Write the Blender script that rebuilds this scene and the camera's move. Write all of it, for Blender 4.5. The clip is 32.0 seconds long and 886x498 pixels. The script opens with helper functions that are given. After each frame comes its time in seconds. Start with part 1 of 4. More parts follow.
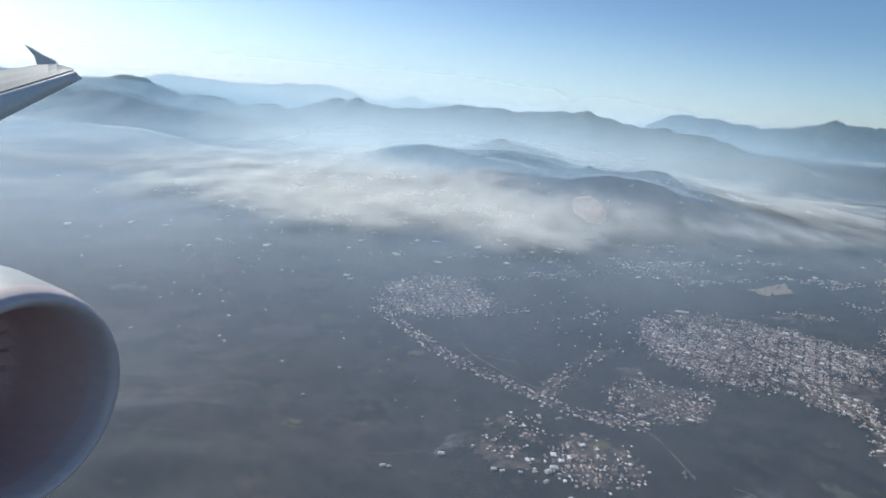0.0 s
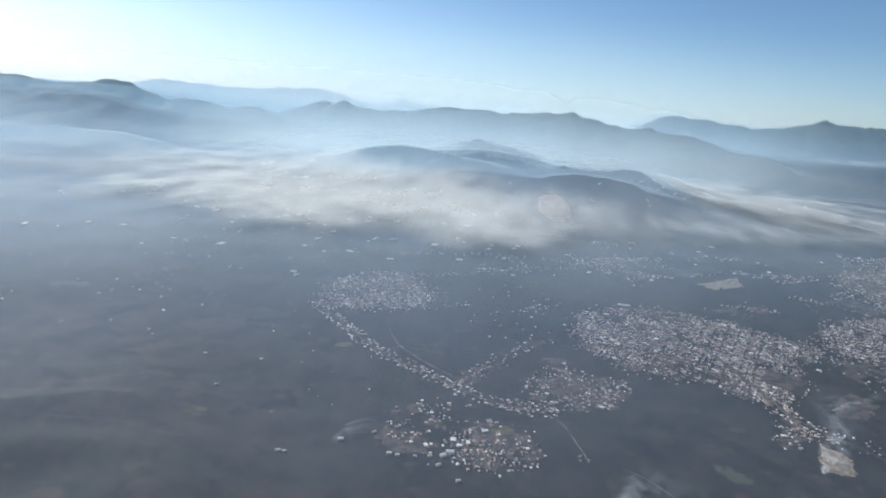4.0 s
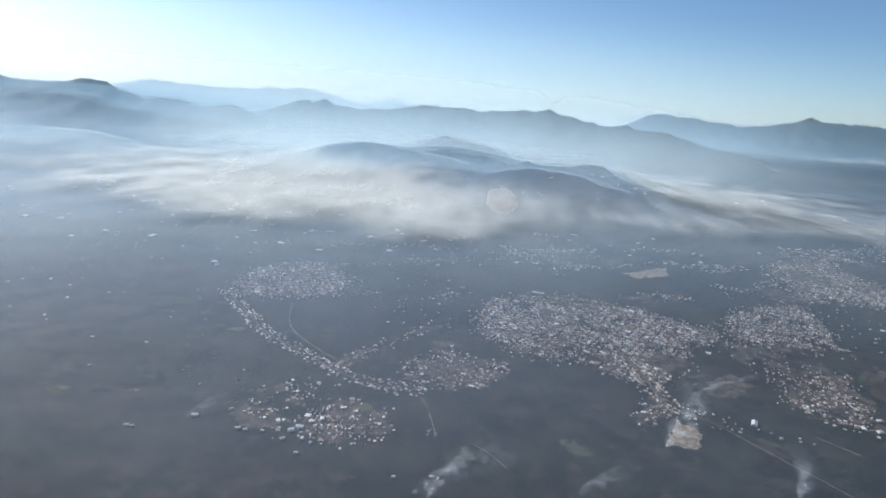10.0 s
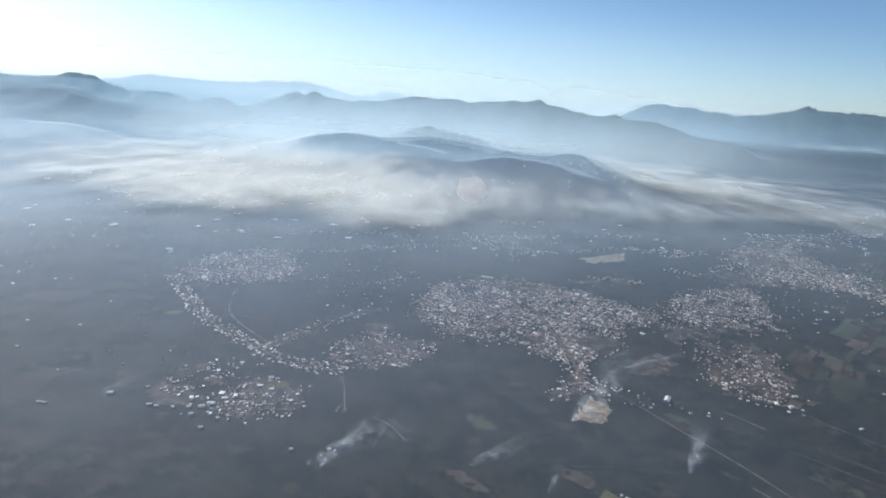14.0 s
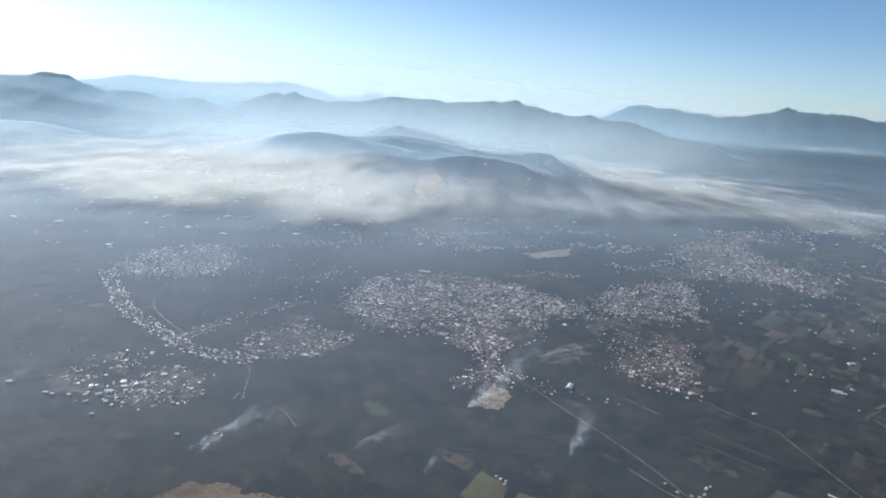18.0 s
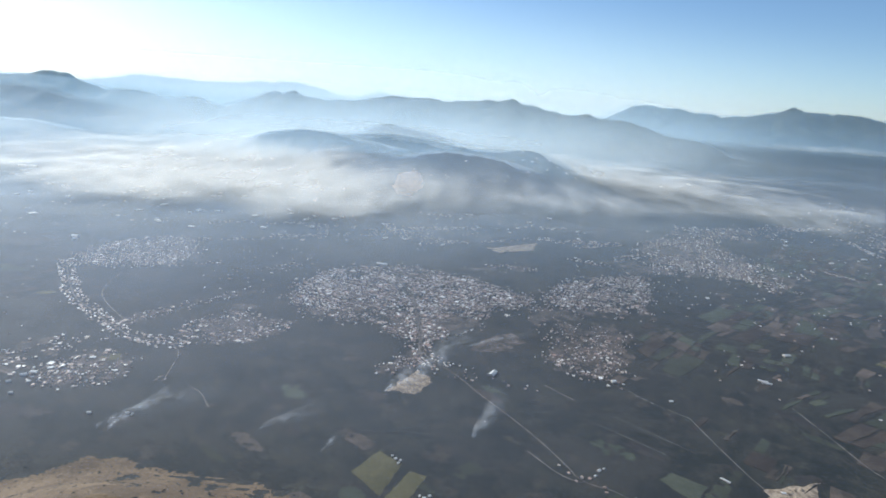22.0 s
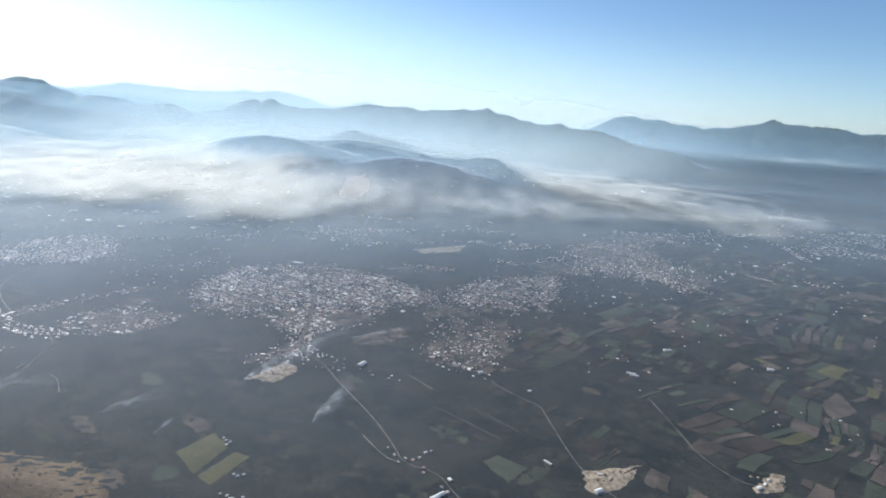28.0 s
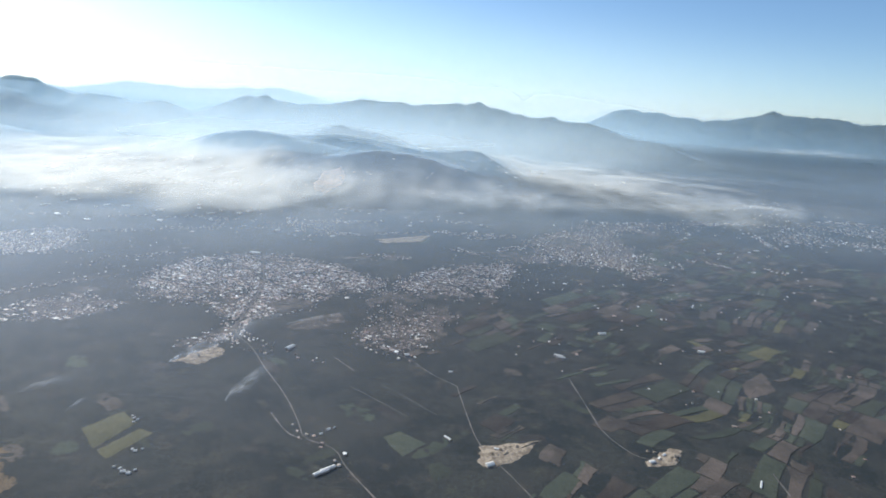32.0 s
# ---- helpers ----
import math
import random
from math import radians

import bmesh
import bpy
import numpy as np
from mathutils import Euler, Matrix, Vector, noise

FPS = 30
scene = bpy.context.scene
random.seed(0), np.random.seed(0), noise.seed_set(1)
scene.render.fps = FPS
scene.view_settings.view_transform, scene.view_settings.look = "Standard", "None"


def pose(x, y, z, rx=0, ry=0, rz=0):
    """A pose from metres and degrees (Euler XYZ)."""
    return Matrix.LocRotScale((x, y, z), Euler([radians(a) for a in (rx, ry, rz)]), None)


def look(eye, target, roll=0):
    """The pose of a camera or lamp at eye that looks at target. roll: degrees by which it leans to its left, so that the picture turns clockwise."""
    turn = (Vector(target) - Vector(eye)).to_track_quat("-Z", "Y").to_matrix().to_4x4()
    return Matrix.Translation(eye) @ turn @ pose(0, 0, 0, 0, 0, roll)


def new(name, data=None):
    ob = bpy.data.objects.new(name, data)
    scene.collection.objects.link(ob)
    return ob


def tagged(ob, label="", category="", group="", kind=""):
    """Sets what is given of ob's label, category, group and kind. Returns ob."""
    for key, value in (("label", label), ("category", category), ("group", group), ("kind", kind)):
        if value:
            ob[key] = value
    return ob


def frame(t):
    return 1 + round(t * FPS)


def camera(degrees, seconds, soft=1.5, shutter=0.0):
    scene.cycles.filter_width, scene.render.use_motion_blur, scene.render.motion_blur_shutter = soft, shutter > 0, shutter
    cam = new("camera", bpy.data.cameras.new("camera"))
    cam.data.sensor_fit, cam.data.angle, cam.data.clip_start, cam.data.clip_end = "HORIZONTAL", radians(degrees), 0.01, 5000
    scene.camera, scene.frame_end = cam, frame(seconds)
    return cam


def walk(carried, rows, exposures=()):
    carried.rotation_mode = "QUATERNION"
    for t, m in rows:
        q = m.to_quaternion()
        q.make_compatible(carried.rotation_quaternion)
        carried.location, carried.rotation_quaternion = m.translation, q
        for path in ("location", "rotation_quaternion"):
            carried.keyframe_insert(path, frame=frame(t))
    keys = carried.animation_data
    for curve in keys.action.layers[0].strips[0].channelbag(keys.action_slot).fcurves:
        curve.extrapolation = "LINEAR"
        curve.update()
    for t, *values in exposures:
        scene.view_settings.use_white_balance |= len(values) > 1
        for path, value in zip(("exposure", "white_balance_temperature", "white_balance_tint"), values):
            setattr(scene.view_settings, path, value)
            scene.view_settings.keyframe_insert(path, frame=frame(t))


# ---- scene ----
cam = camera(72.8, 32.0, soft=1.8)
METRES, EYE, TILT, LEAN, TURN = 360.0, 147.7, -14.13, -4.97, 0.0  # landscape modelled at about one tenth
ROWS = [
    (0.0, 0.0, 0.0, 0.0, 0.0, 0.0, -0.0),
    (0.5, 0.0153, -0.0019, -0.0022, -0.09, -0.06, 0.08),
    (1.0, 0.0306, -0.0034, -0.004, -0.16, 0.04, 0.1),
    (1.5, 0.0459, -0.0054, -0.0062, -0.16, 0.31, 0.17),
    (2.0, 0.0616, -0.0074, -0.0088, -0.08, 0.78, 0.61),
    (2.5, 0.077, -0.0094, -0.0109, 0.03, 0.65, 0.6),
    (3.0, 0.0925, -0.0108, -0.0128, -0.08, 0.7, 0.58),
    (3.5, 0.108, -0.0129, -0.0155, -0.06, 0.33, 0.49),
    (5.5, 0.1692, -0.0185, -0.0254, -0.06, 0.44, 0.32),
    (6.0, 0.1837, -0.02, -0.0271, -0.22, 0.63, 0.4),
    (6.5, 0.1988, -0.0214, -0.0292, -0.13, 0.39, 0.38),
    (7.0, 0.2147, -0.0235, -0.032, -0.07, 0.51, 0.5),
    (7.5, 0.2297, -0.0254, -0.0339, -0.03, 0.57, 0.5),
    (8.0, 0.2451, -0.0269, -0.0366, -0.16, 0.62, 0.62),
    (8.5, 0.2603, -0.0292, -0.0383, -0.05, 0.16, 0.76),
    (9.0, 0.2767, -0.031, -0.0407, -0.11, 0.23, 0.66),
    (9.5, 0.2924, -0.0329, -0.0429, -0.16, 0.17, 0.77),
    (10.0, 0.3079, -0.0348, -0.0454, -0.14, 0.36, 0.7),
    (10.5, 0.3233, -0.0366, -0.0481, -0.2, 0.56, 0.65),
    (11.0, 0.3386, -0.0382, -0.0503, -0.13, 0.52, 0.8),
    (11.5, 0.3538, -0.0402, -0.0525, -0.13, 0.83, 1.01),
    (12.0, 0.369, -0.0419, -0.0549, -0.07, 0.69, 1.2),
    (12.5, 0.3844, -0.0437, -0.0575, -0.01, 0.54, 1.3),
    (13.0, 0.3997, -0.0456, -0.0597, 0.09, 0.44, 1.2),
    (13.5, 0.4147, -0.0472, -0.0622, 0.17, 0.16, 1.19),
    (14.0, 0.4298, -0.0492, -0.0646, 0.21, -0.3, 1.13),
    (14.5, 0.4458, -0.0512, -0.0667, 0.01, -0.43, 1.29),
    (16.5, 0.5054, -0.0581, -0.0756, -0.37, -0.2, 1.4),
    (17.0, 0.5207, -0.0595, -0.0782, -0.43, -0.09, 1.37),
    (17.5, 0.5366, -0.0613, -0.0807, -0.51, -0.18, 1.3),
    (18.0, 0.5522, -0.0633, -0.0832, -0.6, -0.17, 1.27),
    (18.5, 0.5674, -0.0649, -0.086, -0.64, -0.23, 1.17),
    (19.0, 0.5826, -0.0668, -0.0881, -0.73, 0.06, 1.05),
    (19.5, 0.5984, -0.0688, -0.0904, -0.68, 0.19, 1.05),
    (20.0, 0.6138, -0.0707, -0.0929, -0.62, 0.3, 0.96),
    (20.5, 0.629, -0.0727, -0.0952, -0.36, 0.45, 0.99),
    (21.0, 0.6438, -0.0746, -0.0975, -0.33, 0.51, 0.9),
    (21.5, 0.6594, -0.0766, -0.1002, -0.16, 0.66, 0.86),
    (22.0, 0.6746, -0.0788, -0.1029, 0.34, -0.12, 0.94),
    (22.5, 0.6901, -0.0806, -0.1052, 0.54, -0.28, 1.07),
    (23.0, 0.7056, -0.0826, -0.1077, 0.58, -0.25, 1.19),
    (23.5, 0.7197, -0.0839, -0.1098, 0.35, -0.09, 1.17),
    (24.0, 0.7353, -0.0855, -0.1125, 0.18, 0.36, 1.11),
    (24.5, 0.7508, -0.0875, -0.1148, 0.1, 0.58, 1.16),
    (25.0, 0.7664, -0.0891, -0.1174, -0.08, 0.51, 1.01),
    (25.5, 0.7819, -0.0908, -0.12, -0.09, 0.66, 0.81),
    (27.5, 0.8435, -0.0986, -0.1289, -0.27, 0.91, 0.66),
    (28.0, 0.859, -0.1003, -0.1314, -0.2, 0.88, 0.7),
    (28.5, 0.8749, -0.1023, -0.1342, -0.03, 0.57, 0.89),
    (29.0, 0.8899, -0.1041, -0.1366, 0.13, 0.16, 0.97),
    (29.5, 0.9049, -0.106, -0.1392, 0.27, -0.2, 1.11),
    (30.0, 0.9205, -0.1078, -0.1415, 0.33, -0.33, 1.08),
    (30.5, 0.9362, -0.1095, -0.1441, 0.32, -0.31, 0.92),
    (31.0, 0.9512, -0.1113, -0.1465, 0.41, -0.22, 1.07),
    (31.5, 0.9665, -0.1133, -0.1489, 0.36, 0.17, 1.04),
    (32.0, 0.9816, -0.115, -0.1511, 0.43, 0.51, 1.14),
]
walk(cam, [(t, pose(0, 0, EYE, TILT, LEAN, TURN) @ pose(METRES * x, METRES * y, METRES * z, 90 + pitch, roll, yaw)) for t, x, y, z, yaw, pitch, roll in ROWS], exposures=[(0.0, 0.18, 5910, 6), (12.0, 0.27, 5920, 6), (32.0, 0.48, 6000, 6)])
scene.cycles.transparent_max_bounces = 24

# ---- world and sun ----
SUN_AZ, SUN_EL = -46.0, 28.0        # degrees: azimuth from +y towards +x, height over the horizon
world = bpy.data.worlds.new("sky")
scene.world = world
world.use_nodes = True
wn = world.node_tree.nodes
sky = wn.new("ShaderNodeTexSky")
sky.sky_type = "NISHITA"
sky.sun_disc = False
sky.sun_elevation, sky.sun_rotation = radians(SUN_EL), radians(SUN_AZ)
sky.altitude, sky.air_density, sky.dust_density, sky.ozone_density = 1200, 0.9, 1.2, 3.2
wn["Background"].inputs["Strength"].default_value = 0.094
world.node_tree.links.new(sky.outputs[0], wn["Background"].inputs["Color"])
lamp = bpy.data.lights.new("sun", "SUN")
lamp.energy, lamp.angle, lamp.color = 5.0, radians(0.6), (1.0, 0.94, 0.84)
sun = new("sun", lamp)
sx, sy, sz = math.sin(radians(SUN_AZ)) * math.cos(radians(SUN_EL)), math.cos(radians(SUN_AZ)) * math.cos(radians(SUN_EL)), math.sin(radians(SUN_EL))
sun.matrix_world = look((sx * 900, sy * 900, sz * 900), (0, 0, 0))

# ---- node helpers ----
def node_material(name):
    m = bpy.data.materials.new(name)
    m.use_nodes = True
    return m, m.node_tree.nodes, m.node_tree.links


def ramp(nodes, links, fac, stops):
    r = nodes.new("ShaderNodeValToRGB")
    e = r.color_ramp.elements
    while len(e) < len(stops):
        e.new(0.5)
    for el, (p, c) in zip(e, stops):
        el.position, el.color = p, (*c, 1)
    links.new(fac, r.inputs[0])
    return r.outputs[0]


def noise_of(nodes, links, scale, detail=5.0, rough=0.6, coords=None, stretch=None):
    n = nodes.new("ShaderNodeTexNoise")
    n.inputs["Scale"].default_value, n.inputs["Detail"].default_value, n.inputs["Roughness"].default_value = scale, detail, rough
    src = coords or nodes.new("ShaderNodeNewGeometry").outputs["Position"]
    if stretch:
        mp = nodes.new("ShaderNodeMapping")
        mp.inputs["Rotation"].default_value = (0, 0, radians(stretch[0]))
        mp.inputs["Scale"].default_value = stretch[1]
        links.new(src, mp.inputs[0])
        src = mp.outputs[0]
    links.new(src, n.inputs["Vector"])
    return n.outputs["Fac"]


def mixed(nodes, links, fac, a, b, blend="MIX"):
    m = nodes.new("ShaderNodeMix")
    m.data_type, m.blend_type = "RGBA", blend
    if isinstance(fac, float):
        m.inputs["Factor"].default_value = fac
    else:
        links.new(fac, m.inputs["Factor"])
    for sock, v in ((m.inputs[6], a), (m.inputs[7], b)):
        if isinstance(v, tuple):
            sock.default_value = (*v, 1)
        else:
            links.new(v, sock)
    return m.outputs[2]


def maths(nodes, links, op, a, b=None, clamp=False):
    m = nodes.new("ShaderNodeMath")
    m.operation, m.use_clamp = op, clamp
    for sock, v in zip(m.inputs, (a, b)):
        if v is None:
            continue
        if isinstance(v, (int, float)):
            sock.default_value = v
        else:
            links.new(v, sock)
    return m.outputs[0]


def smooth(nodes, links, v, a, b, lo=0.0, hi=1.0):
    m = nodes.new("ShaderNodeMapRange")
    m.interpolation_type = "SMOOTHSTEP"
    for i, x in enumerate((a, b, lo, hi)):
        m.inputs[i + 1].default_value = x
    links.new(v, m.inputs[0])
    return m.outputs[0]


def surface(name, dark, light, scale=0.05, fine=1.0, rough=0.9, bump=0.4, third=None, metallic=0.0, spread=0.0, reach=1.0):
    """A rough natural surface: two scales of variation, and a hue that differs from piece to piece by spread."""
    m, n, l = node_material(name)
    b = n["Principled BSDF"]
    big, small = noise_of(n, l, scale), noise_of(n, l, fine, 6.0, 0.7)
    col = mixed(n, l, smooth(n, l, big, 0.38, 0.62), dark, light)
    if third:
        col = mixed(n, l, smooth(n, l, noise_of(n, l, scale * 2.7, 3.0), 0.55, 0.68), col, third)
    grain = ramp(n, l, small, [(0.25, (0.5, 0.5, 0.5)), (0.75, (1.3, 1.3, 1.3))])
    col = mixed(n, l, 1.0, col, grain, "MULTIPLY")
    if spread:
        info = n.new("ShaderNodeObjectInfo")
        geo = n.new("ShaderNodeNewGeometry")
        r = maths(n, l, "FRACT", maths(n, l, "ADD", info.outputs["Random"], geo.outputs["Random Per Island"]))
        tint = ramp(n, l, r, [(0.0, (1 - spread,) * 3), (1.0, (1 + spread,) * 3)])
        col = mixed(n, l, 1.0, col, tint, "MULTIPLY")
    l.new(col, b.inputs["Base Color"])
    b.inputs["Roughness"].default_value, b.inputs["Metallic"].default_value = rough, metallic
    b.inputs["Specular IOR Level"].default_value = 0.25
    if bump:
        bp = n.new("ShaderNodeBump")
        bp.inputs["Strength"].default_value, bp.inputs["Distance"].default_value = bump, reach
        l.new(small, bp.inputs["Height"])
        l.new(bp.outputs[0], b.inputs["Normal"])
    return m


def palette(name, colours, rough=0.8, metallic=0.0, grain=3.0):
    """One of several paints, chosen at random piece by piece, with streaks of weathering."""
    m, n, l = node_material(name)
    b = n["Principled BSDF"]
    info, geo = n.new("ShaderNodeObjectInfo"), n.new("ShaderNodeNewGeometry")
    r = maths(n, l, "FRACT", maths(n, l, "ADD", info.outputs["Random"], geo.outputs["Random Per Island"]))
    rr = n.new("ShaderNodeValToRGB")
    rr.color_ramp.interpolation = "CONSTANT"
    e = rr.color_ramp.elements
    while len(e) < len(colours):
        e.new(0.5)
    for i, (el, c) in enumerate(zip(e, colours)):
        el.position, el.color = i / len(colours), (*c, 1)
    l.new(r, rr.inputs[0])
    wear = ramp(n, l, noise_of(n, l, grain, 4.0), [(0.3, (0.7, 0.68, 0.66)), (0.65, (1.05, 1.05, 1.05))])
    l.new(mixed(n, l, 1.0, rr.outputs[0], wear, "MULTIPLY"), b.inputs["Base Color"])
    b.inputs["Roughness"].default_value, b.inputs["Metallic"].default_value = rough, metallic
    return m


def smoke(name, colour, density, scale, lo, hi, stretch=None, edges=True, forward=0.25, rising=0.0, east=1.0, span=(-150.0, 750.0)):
    """Thin smoke, or distance haze put in as a tinted sheet: it lets part of the light by, scattering the rest to both
    sides. density: a number, or a list of (y, value) for haze that thickens with distance. edges: it thins out to
    nothing towards the edges of its sheet."""
    m, n, l = node_material(name)
    n.remove(n["Principled BSDF"])
    tr, df, tl = n.new("ShaderNodeBsdfTransparent"), n.new("ShaderNodeBsdfDiffuse"), n.new("ShaderNodeBsdfTranslucent")
    df.inputs[0].default_value = tl.inputs[0].default_value = (*colour, 1)
    both, mix = n.new("ShaderNodeMixShader"), n.new("ShaderNodeMixShader")
    both.inputs[0].default_value = forward
    l.new(df.outputs[0], both.inputs[1])
    l.new(tl.outputs[0], both.inputs[2])
    pos = n.new("ShaderNodeNewGeometry").outputs["Position"]
    a = smooth(n, l, noise_of(n, l, scale, 6.0, 0.55, pos, stretch), lo, hi)
    if isinstance(density, (int, float)):
        a = maths(n, l, "MULTIPLY", a, density)
    else:
        sep = n.new("ShaderNodeSeparateXYZ")
        l.new(pos, sep.inputs[0])
        y0, y1 = density[0][0], density[-1][0]
        d = maths(n, l, "DIVIDE", maths(n, l, "SUBTRACT", sep.outputs[1], y0), y1 - y0, True)
        d = ramp(n, l, d, [((y - y0) / (y1 - y0), (v, v, v)) for y, v in density])
        a = maths(n, l, "MULTIPLY", a, d)
    if edges:
        uv = n.new("ShaderNodeSeparateXYZ")
        l.new(n.new("ShaderNodeUVMap").outputs[0], uv.inputs[0])
        for k in (0, 1):
            u = uv.outputs[k]
            if k and rising:
                up = maths(n, l, "POWER", maths(n, l, "SUBTRACT", 1.0, u, True), 1.8)
                a = maths(n, l, "MULTIPLY", a, maths(n, l, "MULTIPLY", up, smooth(n, l, u, 0.0, rising)))
                continue
            f = maths(n, l, "MULTIPLY", maths(n, l, "MULTIPLY", u, maths(n, l, "SUBTRACT", 1.0, u)), 4.0)
            a = maths(n, l, "MULTIPLY", a, smooth(n, l, f, 0.0, 0.75))
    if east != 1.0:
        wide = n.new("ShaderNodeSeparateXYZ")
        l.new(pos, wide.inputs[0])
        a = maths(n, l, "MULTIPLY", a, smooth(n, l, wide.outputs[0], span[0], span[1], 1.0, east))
    l.new(a, mix.inputs[0])
    l.new(tr.outputs[0], mix.inputs[1])
    l.new(both.outputs[0], mix.inputs[2])
    l.new(mix.outputs[0], n["Material Output"].inputs[0])
    return m


# ---- materials ----
WOODS = surface("scrub_and_woodland", (0.013, 0.018, 0.019), (0.036, 0.037, 0.033), 0.03, 0.75, bump=0.5, third=(0.056, 0.048, 0.040))
MOUNTAIN = surface("wooded_slope", (0.022, 0.030, 0.028), (0.040, 0.046, 0.040), 0.012, 0.12, bump=0.7, reach=5.0)
LEAVES = surface("tree_crowns", (0.012, 0.017, 0.018), (0.036, 0.039, 0.033), 0.045, 0.5, bump=0.1, spread=0.35, third=(0.050, 0.050, 0.036))
DIRT = surface("town_soil", (0.045, 0.041, 0.036), (0.115, 0.092, 0.079), 0.14, 0.7, third=(0.19, 0.15, 0.128))
FIELD = surface("ploughed_field", (0.050, 0.041, 0.035), (0.092, 0.072, 0.058), 0.05, 0.9, spread=0.45)
GRASS = surface("green_field", (0.040, 0.048, 0.034), (0.058, 0.064, 0.044), 0.05, 0.9, spread=0.35)
DRY = surface("dry_grass", (0.086, 0.080, 0.038), (0.116, 0.106, 0.052), 0.06, 0.8, spread=0.15)
SAND = surface("sandy_pit", (0.22, 0.17, 0.12), (0.42, 0.34, 0.25), 0.35, 1.6)
# Dark ground tone; on slopes and in the hollow it carries painted shade.
DARK_GROUND = surface("dark_ground", (0.020, 0.025, 0.025), (0.036, 0.040, 0.037), 0.05, 0.8)
SCRUB = surface("brown_scrub", (0.026, 0.026, 0.026), (0.052, 0.045, 0.040), 0.05, 0.6)
ROCK = surface("quarry_rock", (0.56, 0.36, 0.24), (0.72, 0.50, 0.36), 0.06, 0.3, reach=2.0)
BROWN = surface("bare_brown_hill", (0.11, 0.074, 0.042), (0.18, 0.125, 0.074), 0.05, 0.8)
ROAD = surface("dusty_road", (0.12, 0.105, 0.092), (0.22, 0.19, 0.165), 0.2, 2.0)
WALLS = palette("house_walls", [(0.62, 0.54, 0.46), (0.48, 0.40, 0.34), (0.74, 0.67, 0.58), (0.42, 0.31, 0.25), (0.56, 0.49, 0.42)])
ROOFS = palette("house_roofs", [(0.42, 0.29, 0.23), (0.84, 0.78, 0.69), (0.36, 0.23, 0.18), (0.50, 0.40, 0.33), (0.30, 0.23, 0.20), (0.86, 0.84, 0.80), (0.40, 0.28, 0.22), (0.46, 0.37, 0.31), (0.33, 0.25, 0.21), (0.88, 0.86, 0.82), (0.24, 0.20, 0.18), (0.40, 0.29, 0.24), (0.60, 0.51, 0.43), (0.80, 0.74, 0.66)], 0.58)
SHEET = palette("white_sheet_roof", [(0.78, 0.76, 0.72), (0.66, 0.65, 0.62)], 0.6)

# ---- mesh helpers ----
def mesh_of(name, verts, faces, material, uvs=None, shade=False):
    me = bpy.data.meshes.new(name)
    me.from_pydata([tuple(map(float, v)) for v in verts], [], faces)
    me.materials.append(material)
    if uvs is not None:
        layer = me.uv_layers.new(name="UVMap")
        loops = np.empty(len(me.loops), dtype=np.int32)
        me.loops.foreach_get("vertex_index", loops)
        layer.data.foreach_set("uv", np.asarray(uvs, dtype=np.float32)[loops].ravel())
    if shade:
        me.polygons.foreach_set("use_smooth", [True] * len(me.polygons))
    me.update()
    return me


def part(name, me, parent=None, label="", m=None):
    ob = new(name, me)
    if parent:
        ob.parent = parent
    if m is not None:
        ob.matrix_basis = m
    return tagged(ob, label)


def grid_mesh(name, X, Y, Z, material, uv=False, shade=True):
    """A sheet from three arrays of one shape."""
    r, c = X.shape
    i = np.arange(r * c).reshape(r, c)
    faces = np.stack([i[:-1, :-1], i[:-1, 1:], i[1:, 1:], i[1:, :-1]], -1).reshape(-1, 4).tolist()
    u, v = np.meshgrid(np.linspace(0, 1, c), np.linspace(0, 1, r))
    return mesh_of(name, np.stack([X, Y, Z], -1).reshape(-1, 3), faces, material, np.stack([u, v], -1).reshape(-1, 2) if uv else None, shade)


def lattice(x, y, seed):
    """Smooth value noise of arrays, 0 to 1."""
    xi, yi = np.floor(x).astype(np.int64), np.floor(y).astype(np.int64)
    fx, fy = x - xi, y - yi
    fx, fy = fx * fx * (3 - 2 * fx), fy * fy * (3 - 2 * fy)
    def h(a, b):
        k = (a * 374761393 + b * 668265263 + seed * 974711) & 0xFFFFFFFF
        k = ((k ^ (k >> 13)) * 1274126177) & 0xFFFFFFFF
        return ((k ^ (k >> 16)) & 0xFFFF) / 65535.0
    return (h(xi, yi) * (1 - fx) + h(xi + 1, yi) * fx) * (1 - fy) + (h(xi, yi + 1) * (1 - fx) + h(xi + 1, yi + 1) * fx) * fy


def fractal(x, y, size, seed, octaves=4):
    out, amp, tot = 0.0, 1.0, 0.0
    for k in range(octaves):
        out = out + amp * lattice(x / size * 2 ** k + 17 * k, y / size * 2 ** k - 9 * k, seed + k)
        tot += amp
        amp *= 0.5
    return out / tot


def ridged(x, y, size, seed, octaves=4):
    out, amp, tot = 0.0, 1.0, 0.0
    for k in range(octaves):
        out = out + amp * (1 - np.abs(2 * lattice(x / size * 2 ** k, y / size * 2 ** k, seed + k) - 1))
        tot += amp
        amp *= 0.5
    return out / tot


def inside(px, py, poly):
    """Which points lie in a polygon."""
    res = np.zeros(px.shape, bool)
    for (x0, y0), (x1, y1) in zip(poly, poly[1:] + poly[:1]):
        cross = ((y0 > py) != (y1 > py)) & (px < (x1 - x0) * (py - y0) / ((y1 - y0) or 1e-9) + x0)
        res ^= cross
    return res


def along(pts, step):
    """Points every step metres on a line, rounded at its bends, with the way there."""
    p = np.array(pts, float)
    for _ in range(2):
        q = np.empty((2 * len(p) - 2, p.shape[1]))
        q[0::2], q[1::2] = p[:-1] * 0.75 + p[1:] * 0.25, p[:-1] * 0.25 + p[1:] * 0.75
